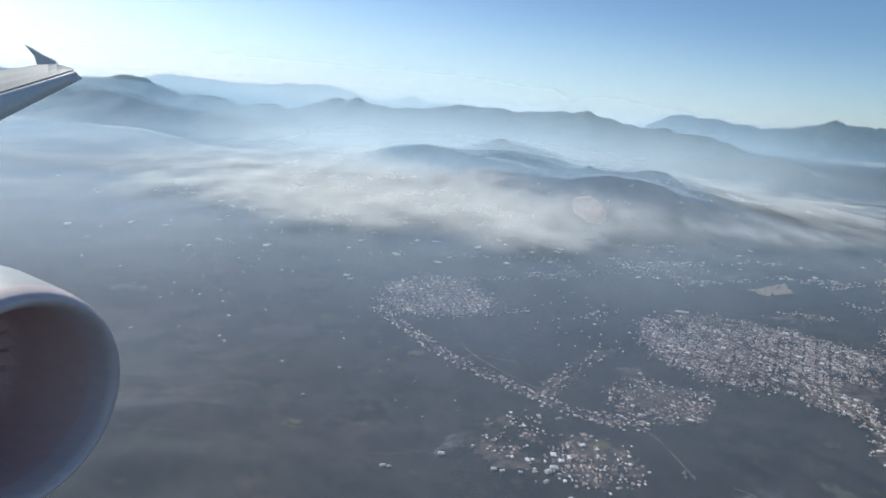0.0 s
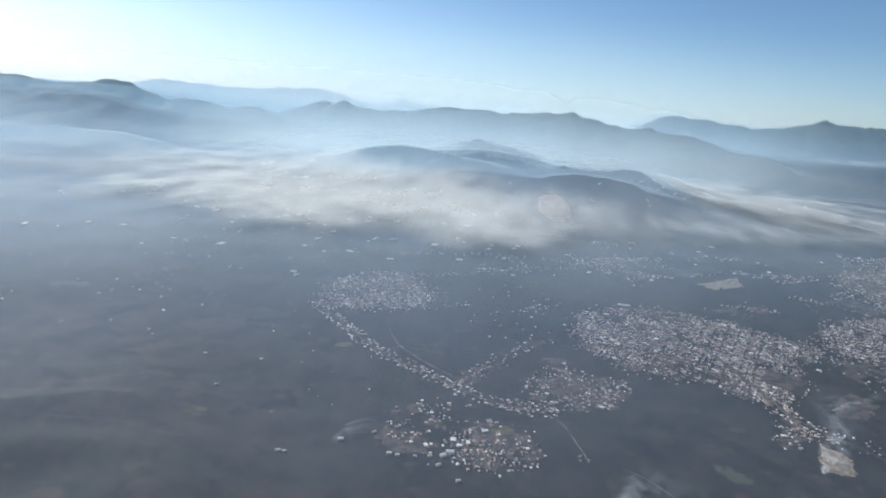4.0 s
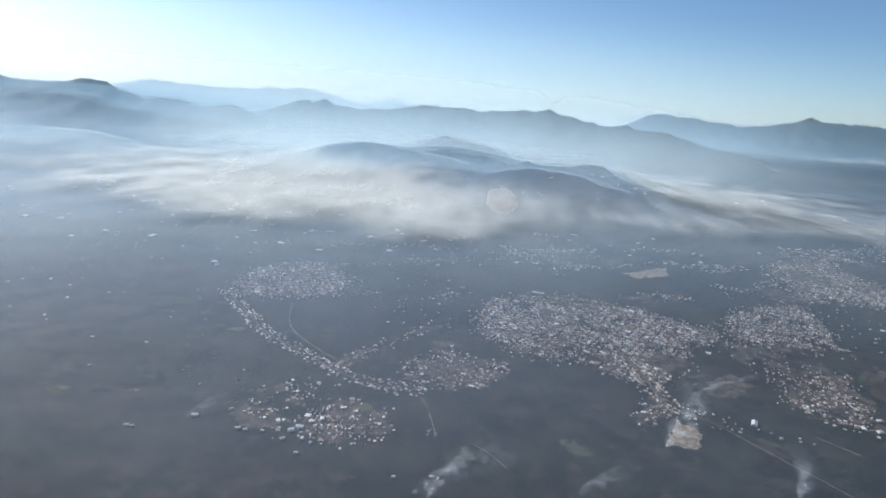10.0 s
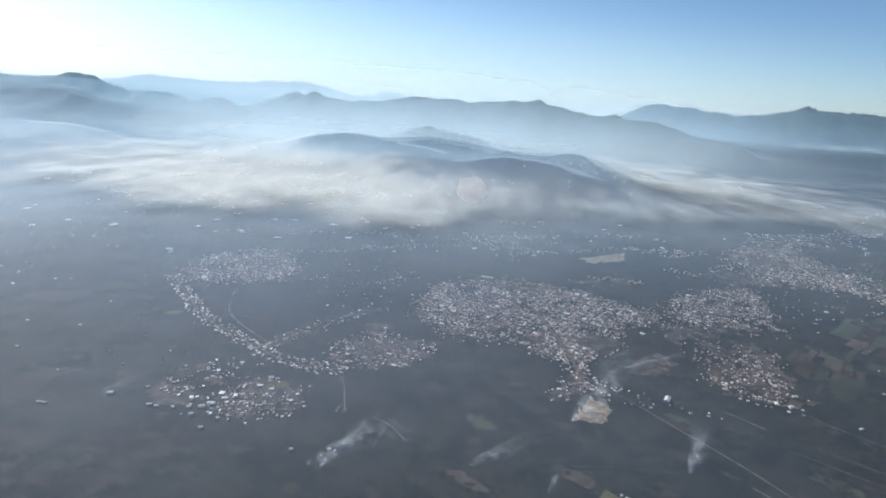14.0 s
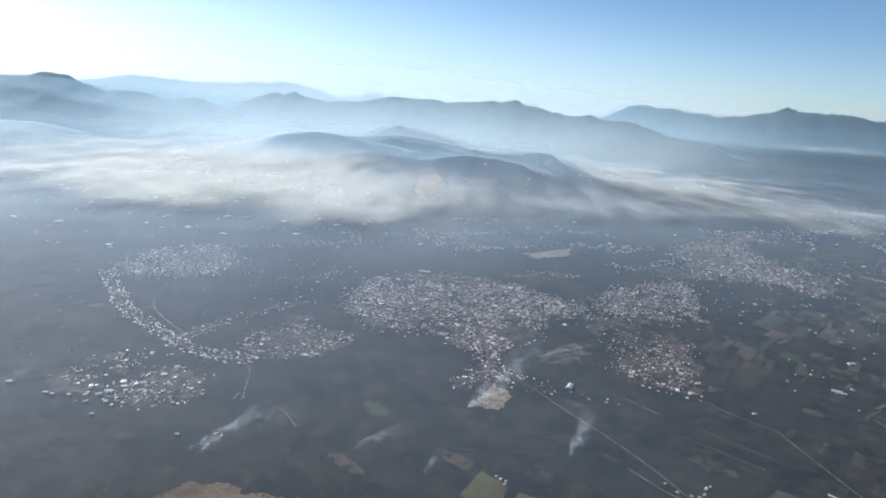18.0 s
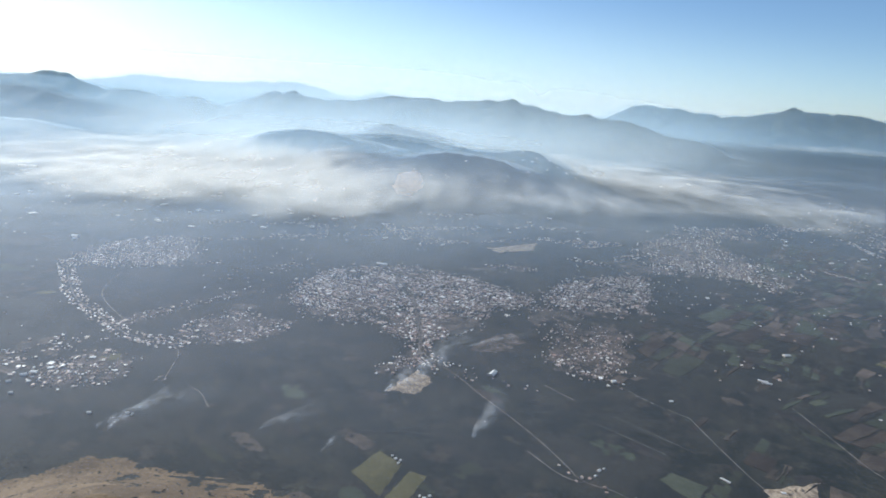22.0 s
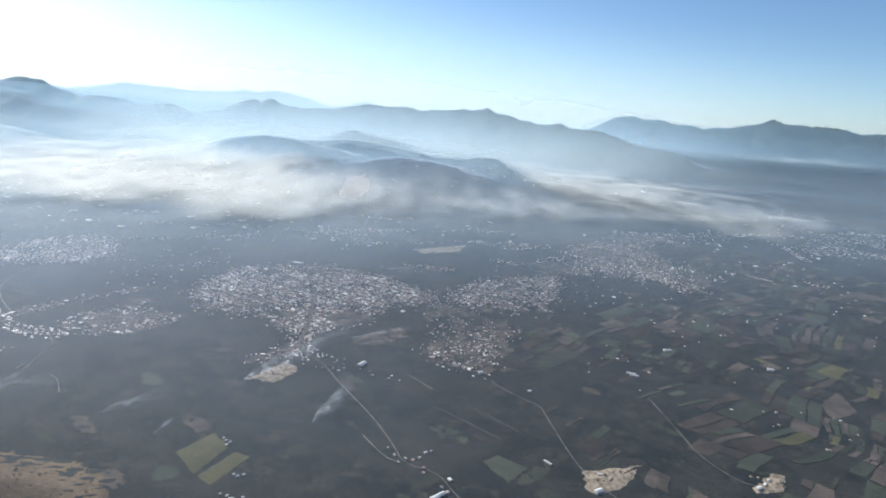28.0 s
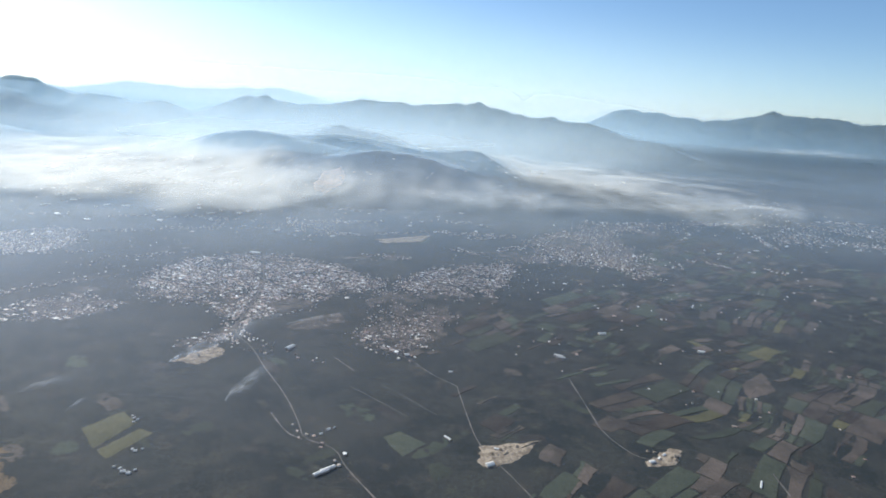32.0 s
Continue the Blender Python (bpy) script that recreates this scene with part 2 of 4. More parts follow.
        p = np.vstack([p[:1], q, p[-1:]])
    d = np.r_[0, np.cumsum(np.linalg.norm(np.diff(p[:, :2], axis=0), axis=1))]
    s = np.linspace(0, d[-1], max(2, int(d[-1] / step) + 1))
    out = np.stack([np.interp(s, d, p[:, k]) for k in range(p.shape[1])], -1)
    t = np.gradient(out[:, :2], axis=0)
    return out, t / np.linalg.norm(t, axis=1, keepdims=True)


# ---- ground ----
def relief(x, y):
    """The height of the open ground: flat on the plain, rolling in the west, a bare rise in the foreground."""
    west = np.clip((70 - x) / 160, 0, 1) * np.clip((330 - y) / 120, 0, 1) * np.clip((y - 60) / 60, 0, 1)
    z = west * west * (3 - 2 * west) * (ridged(x, y * 1.5, 95, 5, 2) - 0.45) * 17
    d = np.hypot((x - 150) / 75, (y - 118) / 40)
    rise = np.clip(1 - d, 0, 1)
    return z + rise * rise * (3 - 2 * rise) * (13 + 5 * fractal(x, y, 22, 8))


gx = np.unique(np.r_[np.arange(-6500, -500, 250), np.arange(-500, 900, 7), np.arange(900, 6501, 250)]).astype(float)
gy = np.unique(np.r_[np.arange(-2500, 40, 200), np.arange(40, 420, 5), np.arange(420, 1000, 20), np.arange(1000, 6500, 250)]).astype(float)
GX, GY = np.meshgrid(gx, gy)
ground = tagged(new("ground", grid_mesh("ground", GX, GY, relief(GX, GY), WOODS)), "dark scrub and woodland plain between the mountains", "ground", kind="structure")

# ---- mountains ----
def crest_height(x, y, crest, front, back, seed, size, rough, lumps=0.10):
    """Height of a range: its crest line, falling off in spurs and gullies to both sides."""
    c = np.array(crest, float)
    best, zc, side = np.full(x.shape, 1e9), np.zeros(x.shape), np.zeros(x.shape)
    for a, b in zip(c[:-1], c[1:]):
        d = b[:2] - a[:2]
        t = np.clip(((x - a[0]) * d[0] + (y - a[1]) * d[1]) / (d @ d), 0, 1)
        px, py = a[0] + t * d[0], a[1] + t * d[1]
        dist = np.hypot(x - px, y - py)
        m = dist < best
        best = np.where(m, dist, best)
        zc = np.where(m, a[2] + t * (b[2] - a[2]), zc)
        side = np.where(m, y - py, side)
    width = np.where(side < 0, front, back) * (0.75 + 0.5 * fractal(x, y, size * 2, seed + 40))
    f = np.clip(1 - best / width, 0, 1)
    prof = f ** 1.15 if front > 250 else 0.7 * f + 0.3 * np.sin(f * math.pi / 2) ** 1.6
    spur = (ridged(x, y, size, seed) - 0.5) * 2
    return zc * prof * (1 + rough * spur * (1 - f) * 1.6) + zc * lumps * (fractal(x, y, size * 0.35, seed + 9, 5) - 0.5) * 2 - 4 * (1 - np.clip(f * 8, 0, 1))


LAND = []       # what the haze lies on: crest, front, back, seed, size, roughness, lumps


def mountain(name, crest, front, back, seed, size, step, label, rough=0.28, material=MOUNTAIN, lumps=0.10):
    c = np.array(crest, float)
    LAND.append((crest, front, back, seed, size, rough, lumps))
    x0, x1, y0, y1 = c[:, 0].min() - front, c[:, 0].max() + front, c[:, 1].min() - front * 1.25, c[:, 1].max() + back * 1.25
    X, Y = np.meshgrid(np.arange(x0, x1 + step, step), np.arange(y0, y1 + step, step))
    Z = crest_height(X, Y, crest, front, back, seed, size, rough, lumps)
    return tagged(new(name, grid_mesh(name, X, Y, Z, material)), label, "mountain", "mountain ranges", "structure")


R_LEFT = [(-1700, 1650, 90), (-1350, 1700, 135), (-1100, 1740, 118), (-980, 1750, 118), (-888, 1760, 134), (-854, 1770, 132), (-804, 1780, 109), (-753, 1790, 91), (-717, 1800, 100), (-622, 1810, 88), (-585, 1820, 79), (-513, 1830, 88), (-466, 1840, 76), (-400, 1850, 40)]
R_MID = [(-620, 2360, 30), (-497, 2328, 80), (-428, 2306, 99), (-391, 2283, 117), (-344, 2261, 110), (-308, 2239, 121), (-263, 2217, 100), (-178, 2194, 100), (-54, 2172, 105), (27, 2150, 120), (184, 2106, 135), (281, 2083, 123), (391, 2039, 141), (426, 2017, 137), (472, 1994, 152), (502, 1972, 139),
         (555, 1950, 121), (633, 1928, 109), (707, 1906, 118), (729, 1883, 107), (819, 1861, 102), (875, 1839, 84), (938, 1817, 66), (1033, 1794, 57), (1077, 1772, 37), (1112, 1750, 12)]
R_EAST = [(1218, 4100, 55), (1318, 4056, 74), (1393, 4012, 117), (1465, 3969, 167), (1594, 3925, 184), (1635, 3881, 169), (1744, 3838, 166), (1765, 3794, 144), (1903, 3750, 149), (1938, 3706, 131), (2084, 3662, 159), (2226, 3619, 183), (2278, 3575, 216), (2338, 3531, 202), (2477, 3488, 192), (2575, 3444, 204), (2700, 3380, 182), (2850, 3300, 178), (3300, 3100, 150)]
R_WEST = [(-2900, 4560, 80), (-2456, 4560, 70), (-2284, 4560, 93), (-2134, 4560, 123), (-1985, 4560, 154), (-1858, 4560, 141), (-1690, 4560, 131), (-1440, 4556, 128), (-1272, 4550, 139), (-1104, 4545, 162), (-834, 4540, 177), (-687, 4530, 145), (-561, 4520, 105), (-435, 4515, 89), (-331, 4510, 108), (-229, 4505, 152), (-124, 4500, 122), (64, 4495, 106), (600, 4490, 90)]
mountain("mountain_west", R_WEST, 320, 120, 11, 190, 22, "farthest pale blue mountain range dissolving in haze")
mountain("mountain_east", R_EAST, 420, 200, 12, 210, 22, "far blue mountain range with a flat-topped summit")
mountain("mountain_middle", R_MID, 330, 260, 13, 120, 12, "long wooded mountain ridge standing out of valley smoke")
mountain("mountain_left", R_LEFT, 380, 260, 14, 130, 12, "high wooded mountain falling to the smoky valley")
H4 = [(70, 895, 6), (100, 900, 26), (135, 900, 28), (169, 900, 37), (203, 900, 44), (229, 900, 53), (254, 900, 57), (281, 900, 54), (307, 900, 54), (342, 900, 48), (379, 895, 33), (420, 885, 22), (465, 870, 12), (510, 860, 3)]
mountain("hill_front", H4, 220, 150, 21, 60, 4, "dark wooded hill with a quarried flank", 0.3, lumps=0.06)
H_RIGHT = [(260, 1140, 38), (282, 1140, 46), (326, 1140, 41), (369, 1140, 41), (401, 1140, 50), (434, 1140, 46), (458, 1140, 33), (494, 1140, 15), (540, 1135, 3)]
mountain("hill_right", H_RIGHT, 190, 120, 22, 55, 5, "wooded hill with a lit rim above the smoke", 0.3, lumps=0.06)
H_BACK = [(60, 1290, 45), (101, 1290, 66), (131, 1290, 74), (162, 1290, 68), (211, 1290, 61), (249, 1290, 52), (290, 1290, 32)]
mountain("hill_back", H_BACK, 190, 130, 23, 50, 5, "small wooded hilltop rising over smoke", 0.3, lumps=0.06)
mountain("hill_left", [(-150, 1150, 12), (-106, 1157, 42), (-81, 1164, 50), (-27, 1171, 57), (5, 1179, 56), (38, 1186, 49), (83, 1193, 42), (140, 1200, 22)], 180, 120, 24, 50, 5, "rounded wooded hill half sunk in smoke", 0.3, lumps=0.06)
H_MIDDLE = [(-15, 1050, 6), (12, 1050, 29), (41, 1050, 51), (71, 1050, 57), (101, 1050, 53), (141, 1050, 48), (180, 1050, 34)]
mountain("hill_middle", H_MIDDLE, 150, 110, 25, 45, 5, "wooded hill between smoke banks", 0.3, lumps=0.06)
mountain("hill_knob", [(430, 830, 8), (442, 830, 18), (458, 830, 23), (475, 830, 18), (490, 830, 8)], 95, 80, 26, 25, 4, "small wooded knoll at the foot of the hills", 0.3)
mountain("hill_foot", [(-1100, 1360, 30), (-845, 1329, 26), (-783, 1307, 24), (-710, 1286, 28), (-639, 1264, 32), (-583, 1243, 26), (-510, 1221, 4)], 260, 120, 27, 80, 9, "low wooded foothill below the high mountain", 0.4)

mountain("hill_base", [(-60, 1110, 8), (60, 1090, 18), (200, 1020, 24), (330, 980, 24), (460, 960, 16), (600, 930, 5)], 240, 260, 28, 70, 10, "low wooded rise that joins the hills", 0.4, lumps=0.06)

# quarry: a bare face cut into the front hill
qx, qy = np.meshgrid(np.linspace(-1, 1, 29), np.linspace(-1, 1, 29))
qr = np.hypot(qx, qy) + 1e-6
rim = np.maximum(np.abs(qx), np.abs(qy)) / qr
wob = 0.85 + 0.3 * fractal(qx * 3 + 9, qy * 3, 1.0, 77)
QX, QY = 203 + qx * rim * wob * 20, 778 + qy * rim * wob * 46
QZ = crest_height(QX, QY, H4, 220, 150, 21, 60, 0.3, 0.06)
QZ = np.maximum(QZ, 0) + 2.2 - 2.2 * np.clip(np.maximum(np.abs(qx), np.abs(qy)) * 4 - 3, 0, 1) + 1.5 * np.abs(np.sin(QZ * 0.5))
tagged(new("quarry", grid_mesh("quarry", QX, QY, QZ, ROCK)), "pale pinkish quarry face cut into the wooded hill", "quarry", kind="structure")

# ---- haze and smoke ----
def veil(name, X, Y, Z, material, label):
    ob = new(name, grid_mesh(name, X, Y, Z, material, True))
    return tagged(ob, label, "haze", kind="structure")


def lie_of_land(x, y):
    """Height of plain and hills, widened and smoothed, for what hangs over them."""
    z = relief(x, y)
    for crest, front, back, seed, size, rough, lumps in LAND[1:]:
        c = np.array(crest, float)
        near = (x > c[:, 0].min() - front) & (x < c[:, 0].max() + front) & (y > c[:, 1].min() - front * 1.25) & (y < c[:, 1].max() + back * 1.25)
        z[near] = np.maximum(z[near], crest_height(x[near], y[near], crest, front, back, seed, size, rough, lumps))
    z = np.maximum(z, 0)
    p = np.pad(z, 1, mode="edge")
    z = np.max([p[1 + i:p.shape[0] - 1 + i, 1 + j:p.shape[1] - 1 + j] for i in (-1, 0, 1) for j in (-1, 0, 1)], axis=0)
    for _ in range(2):
        p = np.pad(z, 2, mode="edge")
        z = np.maximum(z * 0.9, np.mean([p[2 + i:p.shape[0] - 2 + i, 2 + j:p.shape[1] - 2 + j] for i in range(-2, 3) for j in range(-2, 3)], axis=0))
    return z


def hanging(name, colour, density, forward, thin=0.0, patchy=0.25, east=1.0, span=(0.0, 600.0), grain=0.004, cover=False, turn=0.0, seed=0.0):
    """Haze or smoke put in as a tinted sheet low over the land. density: rows of (y, share of the light it stops);
    thin: how much it thins out with height; east: its share in the east, away from the sun; cover: wisps, held together
    by the sheet's own cover, in u of its map."""
    m, n, l = node_material(name)
    n.remove(n["Principled BSDF"])
    tr, df, tl = n.new("ShaderNodeBsdfTransparent"), n.new("ShaderNodeBsdfDiffuse"), n.new("ShaderNodeBsdfTranslucent")
    df.inputs[0].default_value = tl.inputs[0].default_value = (*colour, 1)
    both, mix = n.new("ShaderNodeMixShader"), n.new("ShaderNodeMixShader")
    both.inputs[0].default_value = forward
    aim = n.new("ShaderNodeCombineXYZ")     # drops scatter alike on every slope
    aim.inputs[1].default_value, aim.inputs[2].default_value = 0.25, 0.97
    l.new(aim.outputs[0], df.inputs["Normal"])
    l.new(df.outputs[0], both.inputs[1])
    l.new(tl.outputs[0], both.inputs[2])
    pos = n.new("ShaderNodeNewGeometry").outputs["Position"]
    sep = n.new("ShaderNodeSeparateXYZ")
    l.new(pos, sep.inputs[0])
    moved = n.new("ShaderNodeMapping")
    moved.inputs["Location"].default_value, moved.inputs["Rotation"].default_value = (seed, seed * 0.7, seed), (0, 0, radians(turn))
    moved.inputs["Scale"].default_value = (1.0, 0.55, 1.0) if cover else (1, 1, 1)
    l.new(pos, moved.inputs[0])
    billow = noise_of(n, l, grain, 5.0, 0.55, moved.outputs[0])
    if cover:
        uv = n.new("ShaderNodeSeparateXYZ")
        l.new(n.new("ShaderNodeUVMap").outputs[0], uv.inputs[0])
        a = maths(n, l, "ADD", maths(n, l, "MULTIPLY", maths(n, l, "SUBTRACT", billow, 0.48), 2.5), maths(n, l, "SUBTRACT", maths(n, l, "MULTIPLY", uv.outputs[0], 1.5), 0.5))
        a = maths(n, l, "MULTIPLY", smooth(n, l, a, -0.25, 1.25), smooth(n, l, uv.outputs[0], 0.02, 0.45))
    else:
        a = smooth(n, l, billow, 0.3, 0.7, 1 - patchy, 1.0)
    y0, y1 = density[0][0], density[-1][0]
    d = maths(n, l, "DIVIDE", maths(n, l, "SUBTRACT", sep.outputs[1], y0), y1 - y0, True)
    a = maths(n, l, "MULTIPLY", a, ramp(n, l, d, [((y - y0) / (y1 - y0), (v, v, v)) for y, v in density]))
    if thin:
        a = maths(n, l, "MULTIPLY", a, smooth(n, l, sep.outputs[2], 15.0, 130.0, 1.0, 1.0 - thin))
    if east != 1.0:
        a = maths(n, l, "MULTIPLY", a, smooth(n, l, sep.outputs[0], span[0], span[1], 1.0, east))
    l.new(a, mix.inputs[0])
    l.new(tr.outputs[0], mix.inputs[1])
    gloss, lit = n.new("ShaderNodeBsdfGlossy"), n.new("ShaderNodeMixShader")      # fine drops throw more light onward than back
    gloss.inputs["Color"].default_value, gloss.inputs["Roughness"].default_value = (*colour, 1), 0.75
    l.new(aim.outputs[0], gloss.inputs["Normal"])
    lit.inputs[0].default_value = 0.35
    l.new(both.outputs[0], lit.inputs[1])
    l.new(gloss.outputs[0], lit.inputs[2])
    l.new(lit.outputs[0], mix.inputs[2])
    l.new(mix.outputs[0], n["Material Output"].inputs[0])
    return m


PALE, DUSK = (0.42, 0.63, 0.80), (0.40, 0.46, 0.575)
hx = np.unique(np.r_[np.arange(-4200, -1500, 120), np.arange(-1500, -800, 35), np.arange(-800, 1300, 15), np.arange(1300, 3000, 45), np.arange(3000, 4700, 120)]).astype(float)
hy = np.unique(np.r_[np.arange(60, 640, 20), np.arange(640, 1420, 12), np.arange(1420, 2500, 26), np.arange(2500, 4060, 60)]).astype(float)
HX, HY = np.meshgrid(hx, hy)
LIE = lie_of_land(HX, HY) + 14.0 * np.clip((HY - 2300) / 400, 0, 1)
# Aerial haze is put into draped tinted sheets, denser with distance, thinner eastward.
low = hanging("ground_haze_sheet", DUSK, [(60, 0.0), (150, 0.09), (220, 0.16), (300, 0.22), (420, 0.27), (550, 0.30), (700, 0.29), (1000, 0.28), (1500, 0.2), (2460, 0.1)], 0.1, 0.3, 0.3, 0.40, (60.0, 480.0))
veil("haze_layer", HX, HY, LIE + 3.0, low, "draped grey sheet that adds thin haze over the plain")
far = hanging("valley_haze_sheet", (0.32, 0.47, 0.64), [(300, 0.0), (430, 0.08), (600, 0.22), (720, 0.34), (850, 0.38), (1000, 0.36), (1300, 0.36), (1700, 0.28), (2600, 0.30), (4060, 0.40)], 0.05, 0.5, 0.2, 0.6, (100.0, 700.0))
veil("haze_layer", HX, HY, LIE + 4.0, far, "draped pale blue sheet that adds haze, denser towards the mountains")
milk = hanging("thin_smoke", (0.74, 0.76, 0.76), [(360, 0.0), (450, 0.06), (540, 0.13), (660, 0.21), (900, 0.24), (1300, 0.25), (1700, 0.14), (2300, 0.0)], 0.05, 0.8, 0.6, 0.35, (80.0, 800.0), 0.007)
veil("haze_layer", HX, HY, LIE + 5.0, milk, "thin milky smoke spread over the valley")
# wood smoke: middle, reach east and north, thickness of each bank
BANKS = [(-40, 760, 300, 170, 0.62), (70, 670, 120, 100, 0.45), (-190, 830, 220, 170, 0.45), (20, 920, 210, 140, 0.55), (-120, 1080, 300, 200, 0.6), (-400, 1100, 260, 180, 0.25), (-260, 1450, 380, 200, 0.5), (60, 1220, 240, 60, 0.5), (250, 1040, 210, 40, 0.45),
         (420, 1080, 190, 60, 0.5), (570, 1330, 240, 110, 0.7), (560, 1010, 170, 90, 0.5), (660, 860, 220, 110, 0.35), (330, 700, 220, 70, 0.3), (800, 1150, 280, 110, 0.42), (1950, 2650, 480, 70, 0.65), (900, 800, 240, 110, 0.18), (590, 1150, 150, 170, 0.42), (670, 930, 170, 130, 0.32), (750, 800, 150, 110, 0.25), (430, 760, 120, 70, 0.3)]
near = (hy > 440)
SX, SY, SZ = HX[near], HY[near], LIE[near]
cover = np.zeros(SX.shape)
wx, wy = SX + 120 * (fractal(SX, SY, 130, 301) - 0.5), SY + 120 * (fractal(SX, SY, 130, 302) - 0.5)
for cx, cy, rx, ry, k in BANKS:
    cover = 1 - (1 - cover) * (1 - k * np.exp(-((wx - cx) / rx) ** 2 - ((wy - cy) / ry) ** 2))
cover *= 1 - 0.85 * np.clip((SZ - 12) / 30, 0, 1) * (SY < 1420)
for k, (up, dens, grain, turn) in enumerate([(6, 0.28, 0.014, 12), (11, 0.30, 0.022, -10), (17, 0.30, 0.010, 5), (24, 0.24, 0.030, 20)]):
    me = grid_mesh("smoke_layer", SX, SY, SZ + up * (0.5 + fractal(SX, SY, 90, 310 + k)), hanging("smoke_layer", (0.92, 0.92, 0.89), [(440, 0.0), (560, dens), (4060, dens)], 0.05, 0.6, 0, 1.0, (0, 1), grain, True, turn, 37.0 * k + 5))
    loops = np.empty(len(me.loops), dtype=np.int32)
    me.loops.foreach_get("vertex_index", loops)
    me.uv_layers.new(name="UVMap").data.foreach_set("uv", np.stack([cover, cover * 0], -1).reshape(-1, 2)[loops].astype(np.float32).ravel())
    tagged(new("smoke_layer", me), "creamy wood smoke drifting low over the valley", "smoke", kind="structure")
# distance haze, put in as upright tinted sheets between ranges, weaker away from sun
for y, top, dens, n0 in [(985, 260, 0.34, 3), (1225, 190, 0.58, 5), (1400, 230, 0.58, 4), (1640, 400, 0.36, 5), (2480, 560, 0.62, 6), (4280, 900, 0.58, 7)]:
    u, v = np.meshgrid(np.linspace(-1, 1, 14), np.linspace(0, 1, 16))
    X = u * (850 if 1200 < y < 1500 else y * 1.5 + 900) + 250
    veil("distance_haze_sheet", X, np.full(X.shape, float(y)) + 12 * np.sin(u * n0), v * top, smoke("distance_haze_sheet", (0.82, 0.87, 0.90) if y > 4000 else (0.74, 0.82, 0.86) if 1200 < y < 1500 else (0.46, 0.65, 0.82) if y > 2000 else PALE, dens, 0.0015, -0.3, 0.55, None, True, 0.85, 0.1 if y > 2000 else 0.22, 0.26 if y > 2000 else 0.2, (0.0, 1.0 * y)), "upright blue-tinted sheet that adds distance haze before the mountains")


# ---- plan of the plain ----
TOWN_A = [(-33, 403), (-32, 458), (2, 496), (28, 488), (51, 444), (50, 412), (21, 399), (-22, 396)]
HAM_B = [(58, 227), (63, 244), (79, 250), (98, 247), (100, 230), (94, 213), (77, 213), (63, 214)]
HAM_B2 = [(27, 230), (33, 258), (47, 270), (66, 261), (60, 244), (51, 222), (38, 215)]
GRP_C = [(103, 303), (125, 323), (165, 306), (147, 275), (129, 270), (105, 279)]
TOWN_D = [(153, 399), (164, 427), (217, 446), (259, 434), (290, 408), (322, 386), (311, 364), (286, 350), (268, 318), (243, 289), (225, 300), (207, 320), (179, 315), (167, 326), (149, 354)]
TOWN_D2 = [(246, 296), (241, 258), (219, 247), (235, 275)]
TOWN_E = [(322, 384), (358, 439), (432, 470), (397, 357), (351, 355)]
TOWN_F = [(384, 495), (456, 531), (552, 601), (579, 521), (555, 463), (494, 484), (432, 470)]
TOWN_F2 = [(452, 558), (499, 627), (566, 649), (547, 497), (503, 476), (472, 497)]
TOWN_G = [(322, 307), (376, 329), (355, 267), (326, 253), (311, 278)]
TOWN_H = [(549, 789), (682, 879), (753, 778), (598, 639), (520, 645)]
SCAT_E = [(312, 374), (368, 395), (369, 314), (348, 272), (325, 269), (309, 305)]
GRP_N = [(202, 603), (263, 634), (244, 547), (222, 521), (197, 566)]
STRIP = [(56, 288), (84, 324), (115, 358), (112, 346), (85, 308), (69, 283)]
STR_E0 = [(268, 450), (319, 484), (330, 463), (303, 443)]
ROADS = [([(-33, 403), (-9, 365), (20, 323), (40, 308), (69, 280), (88, 270), (114, 264), (120, 228)], 0.9), ([(19, 383), (26, 341), (44, 317), (64, 297)], 0.8), ([(20, 323), (30, 337), (56, 328)], 0.7),
         ([(134, 220), (141, 217), (150, 203)], 0.7), ([(23, 487), (71, 504)], 1.2), ([(232, 370), (240, 306), (241, 273), (260, 252), (272, 230), (291, 201), (303, 177), (307, 165), (322, 160), (326, 149), (340, 131), (356, 108)], 0.7),
         ([(271, 430), (290, 408), (321, 384)], 1.4), ([(232, 370), (240, 306), (241, 273)], 3.4), ([(160, 360), (200, 352), (240, 330), (272, 322)], 1.0), ([(175, 420), (215, 400), (232, 370), (262, 352), (286, 348)], 1.0), ([(210, 444), (222, 400), (232, 370)], 1.0), ([(289, 184), (300, 168), (307, 165)], 0.7), ([(371, 220), (374, 197), (379, 166), (390, 149), (404, 120)], 0.6), ([(430, 237), (433, 204), (434, 184), (443, 167), (449, 165)], 0.65),
         ([(326, 262), (347, 249), (354, 236), (371, 220)], 0.55), ([(306, 245), (318, 231)], 0.9), ([(497, 160), (496, 146)], 0.8), ([(205, 191), (236, 193), (262, 192)], 0.16), ([(319, 213), (328, 206), (340, 195), (348, 188)], 0.3), ([(334, 217), (347, 205), (362, 190)], 0.24), ([(218, 243), (224, 236), (230, 230)], 0.3), ([(-124, 222), (-84, 226), (-59, 215), (-38, 212), (-26, 223), (-3, 228), (17, 235), (40, 240), (66, 246)], 0.2), ([(25, 586), (77, 550), (132, 553), (203, 610)], 1.0)]


def ribbon(name, pts, width, z, material, label):
    p, t = along(pts, 3.0)
    nrm = np.stack([-t[:, 1], t[:, 0]], -1)
    w = width * (0.12 + 0.48 * lattice(p[:, 0] * 0.23, p[:, 1] * 0.23, 3))[:, None]
    L, R = p - nrm * w, p + nrm * w
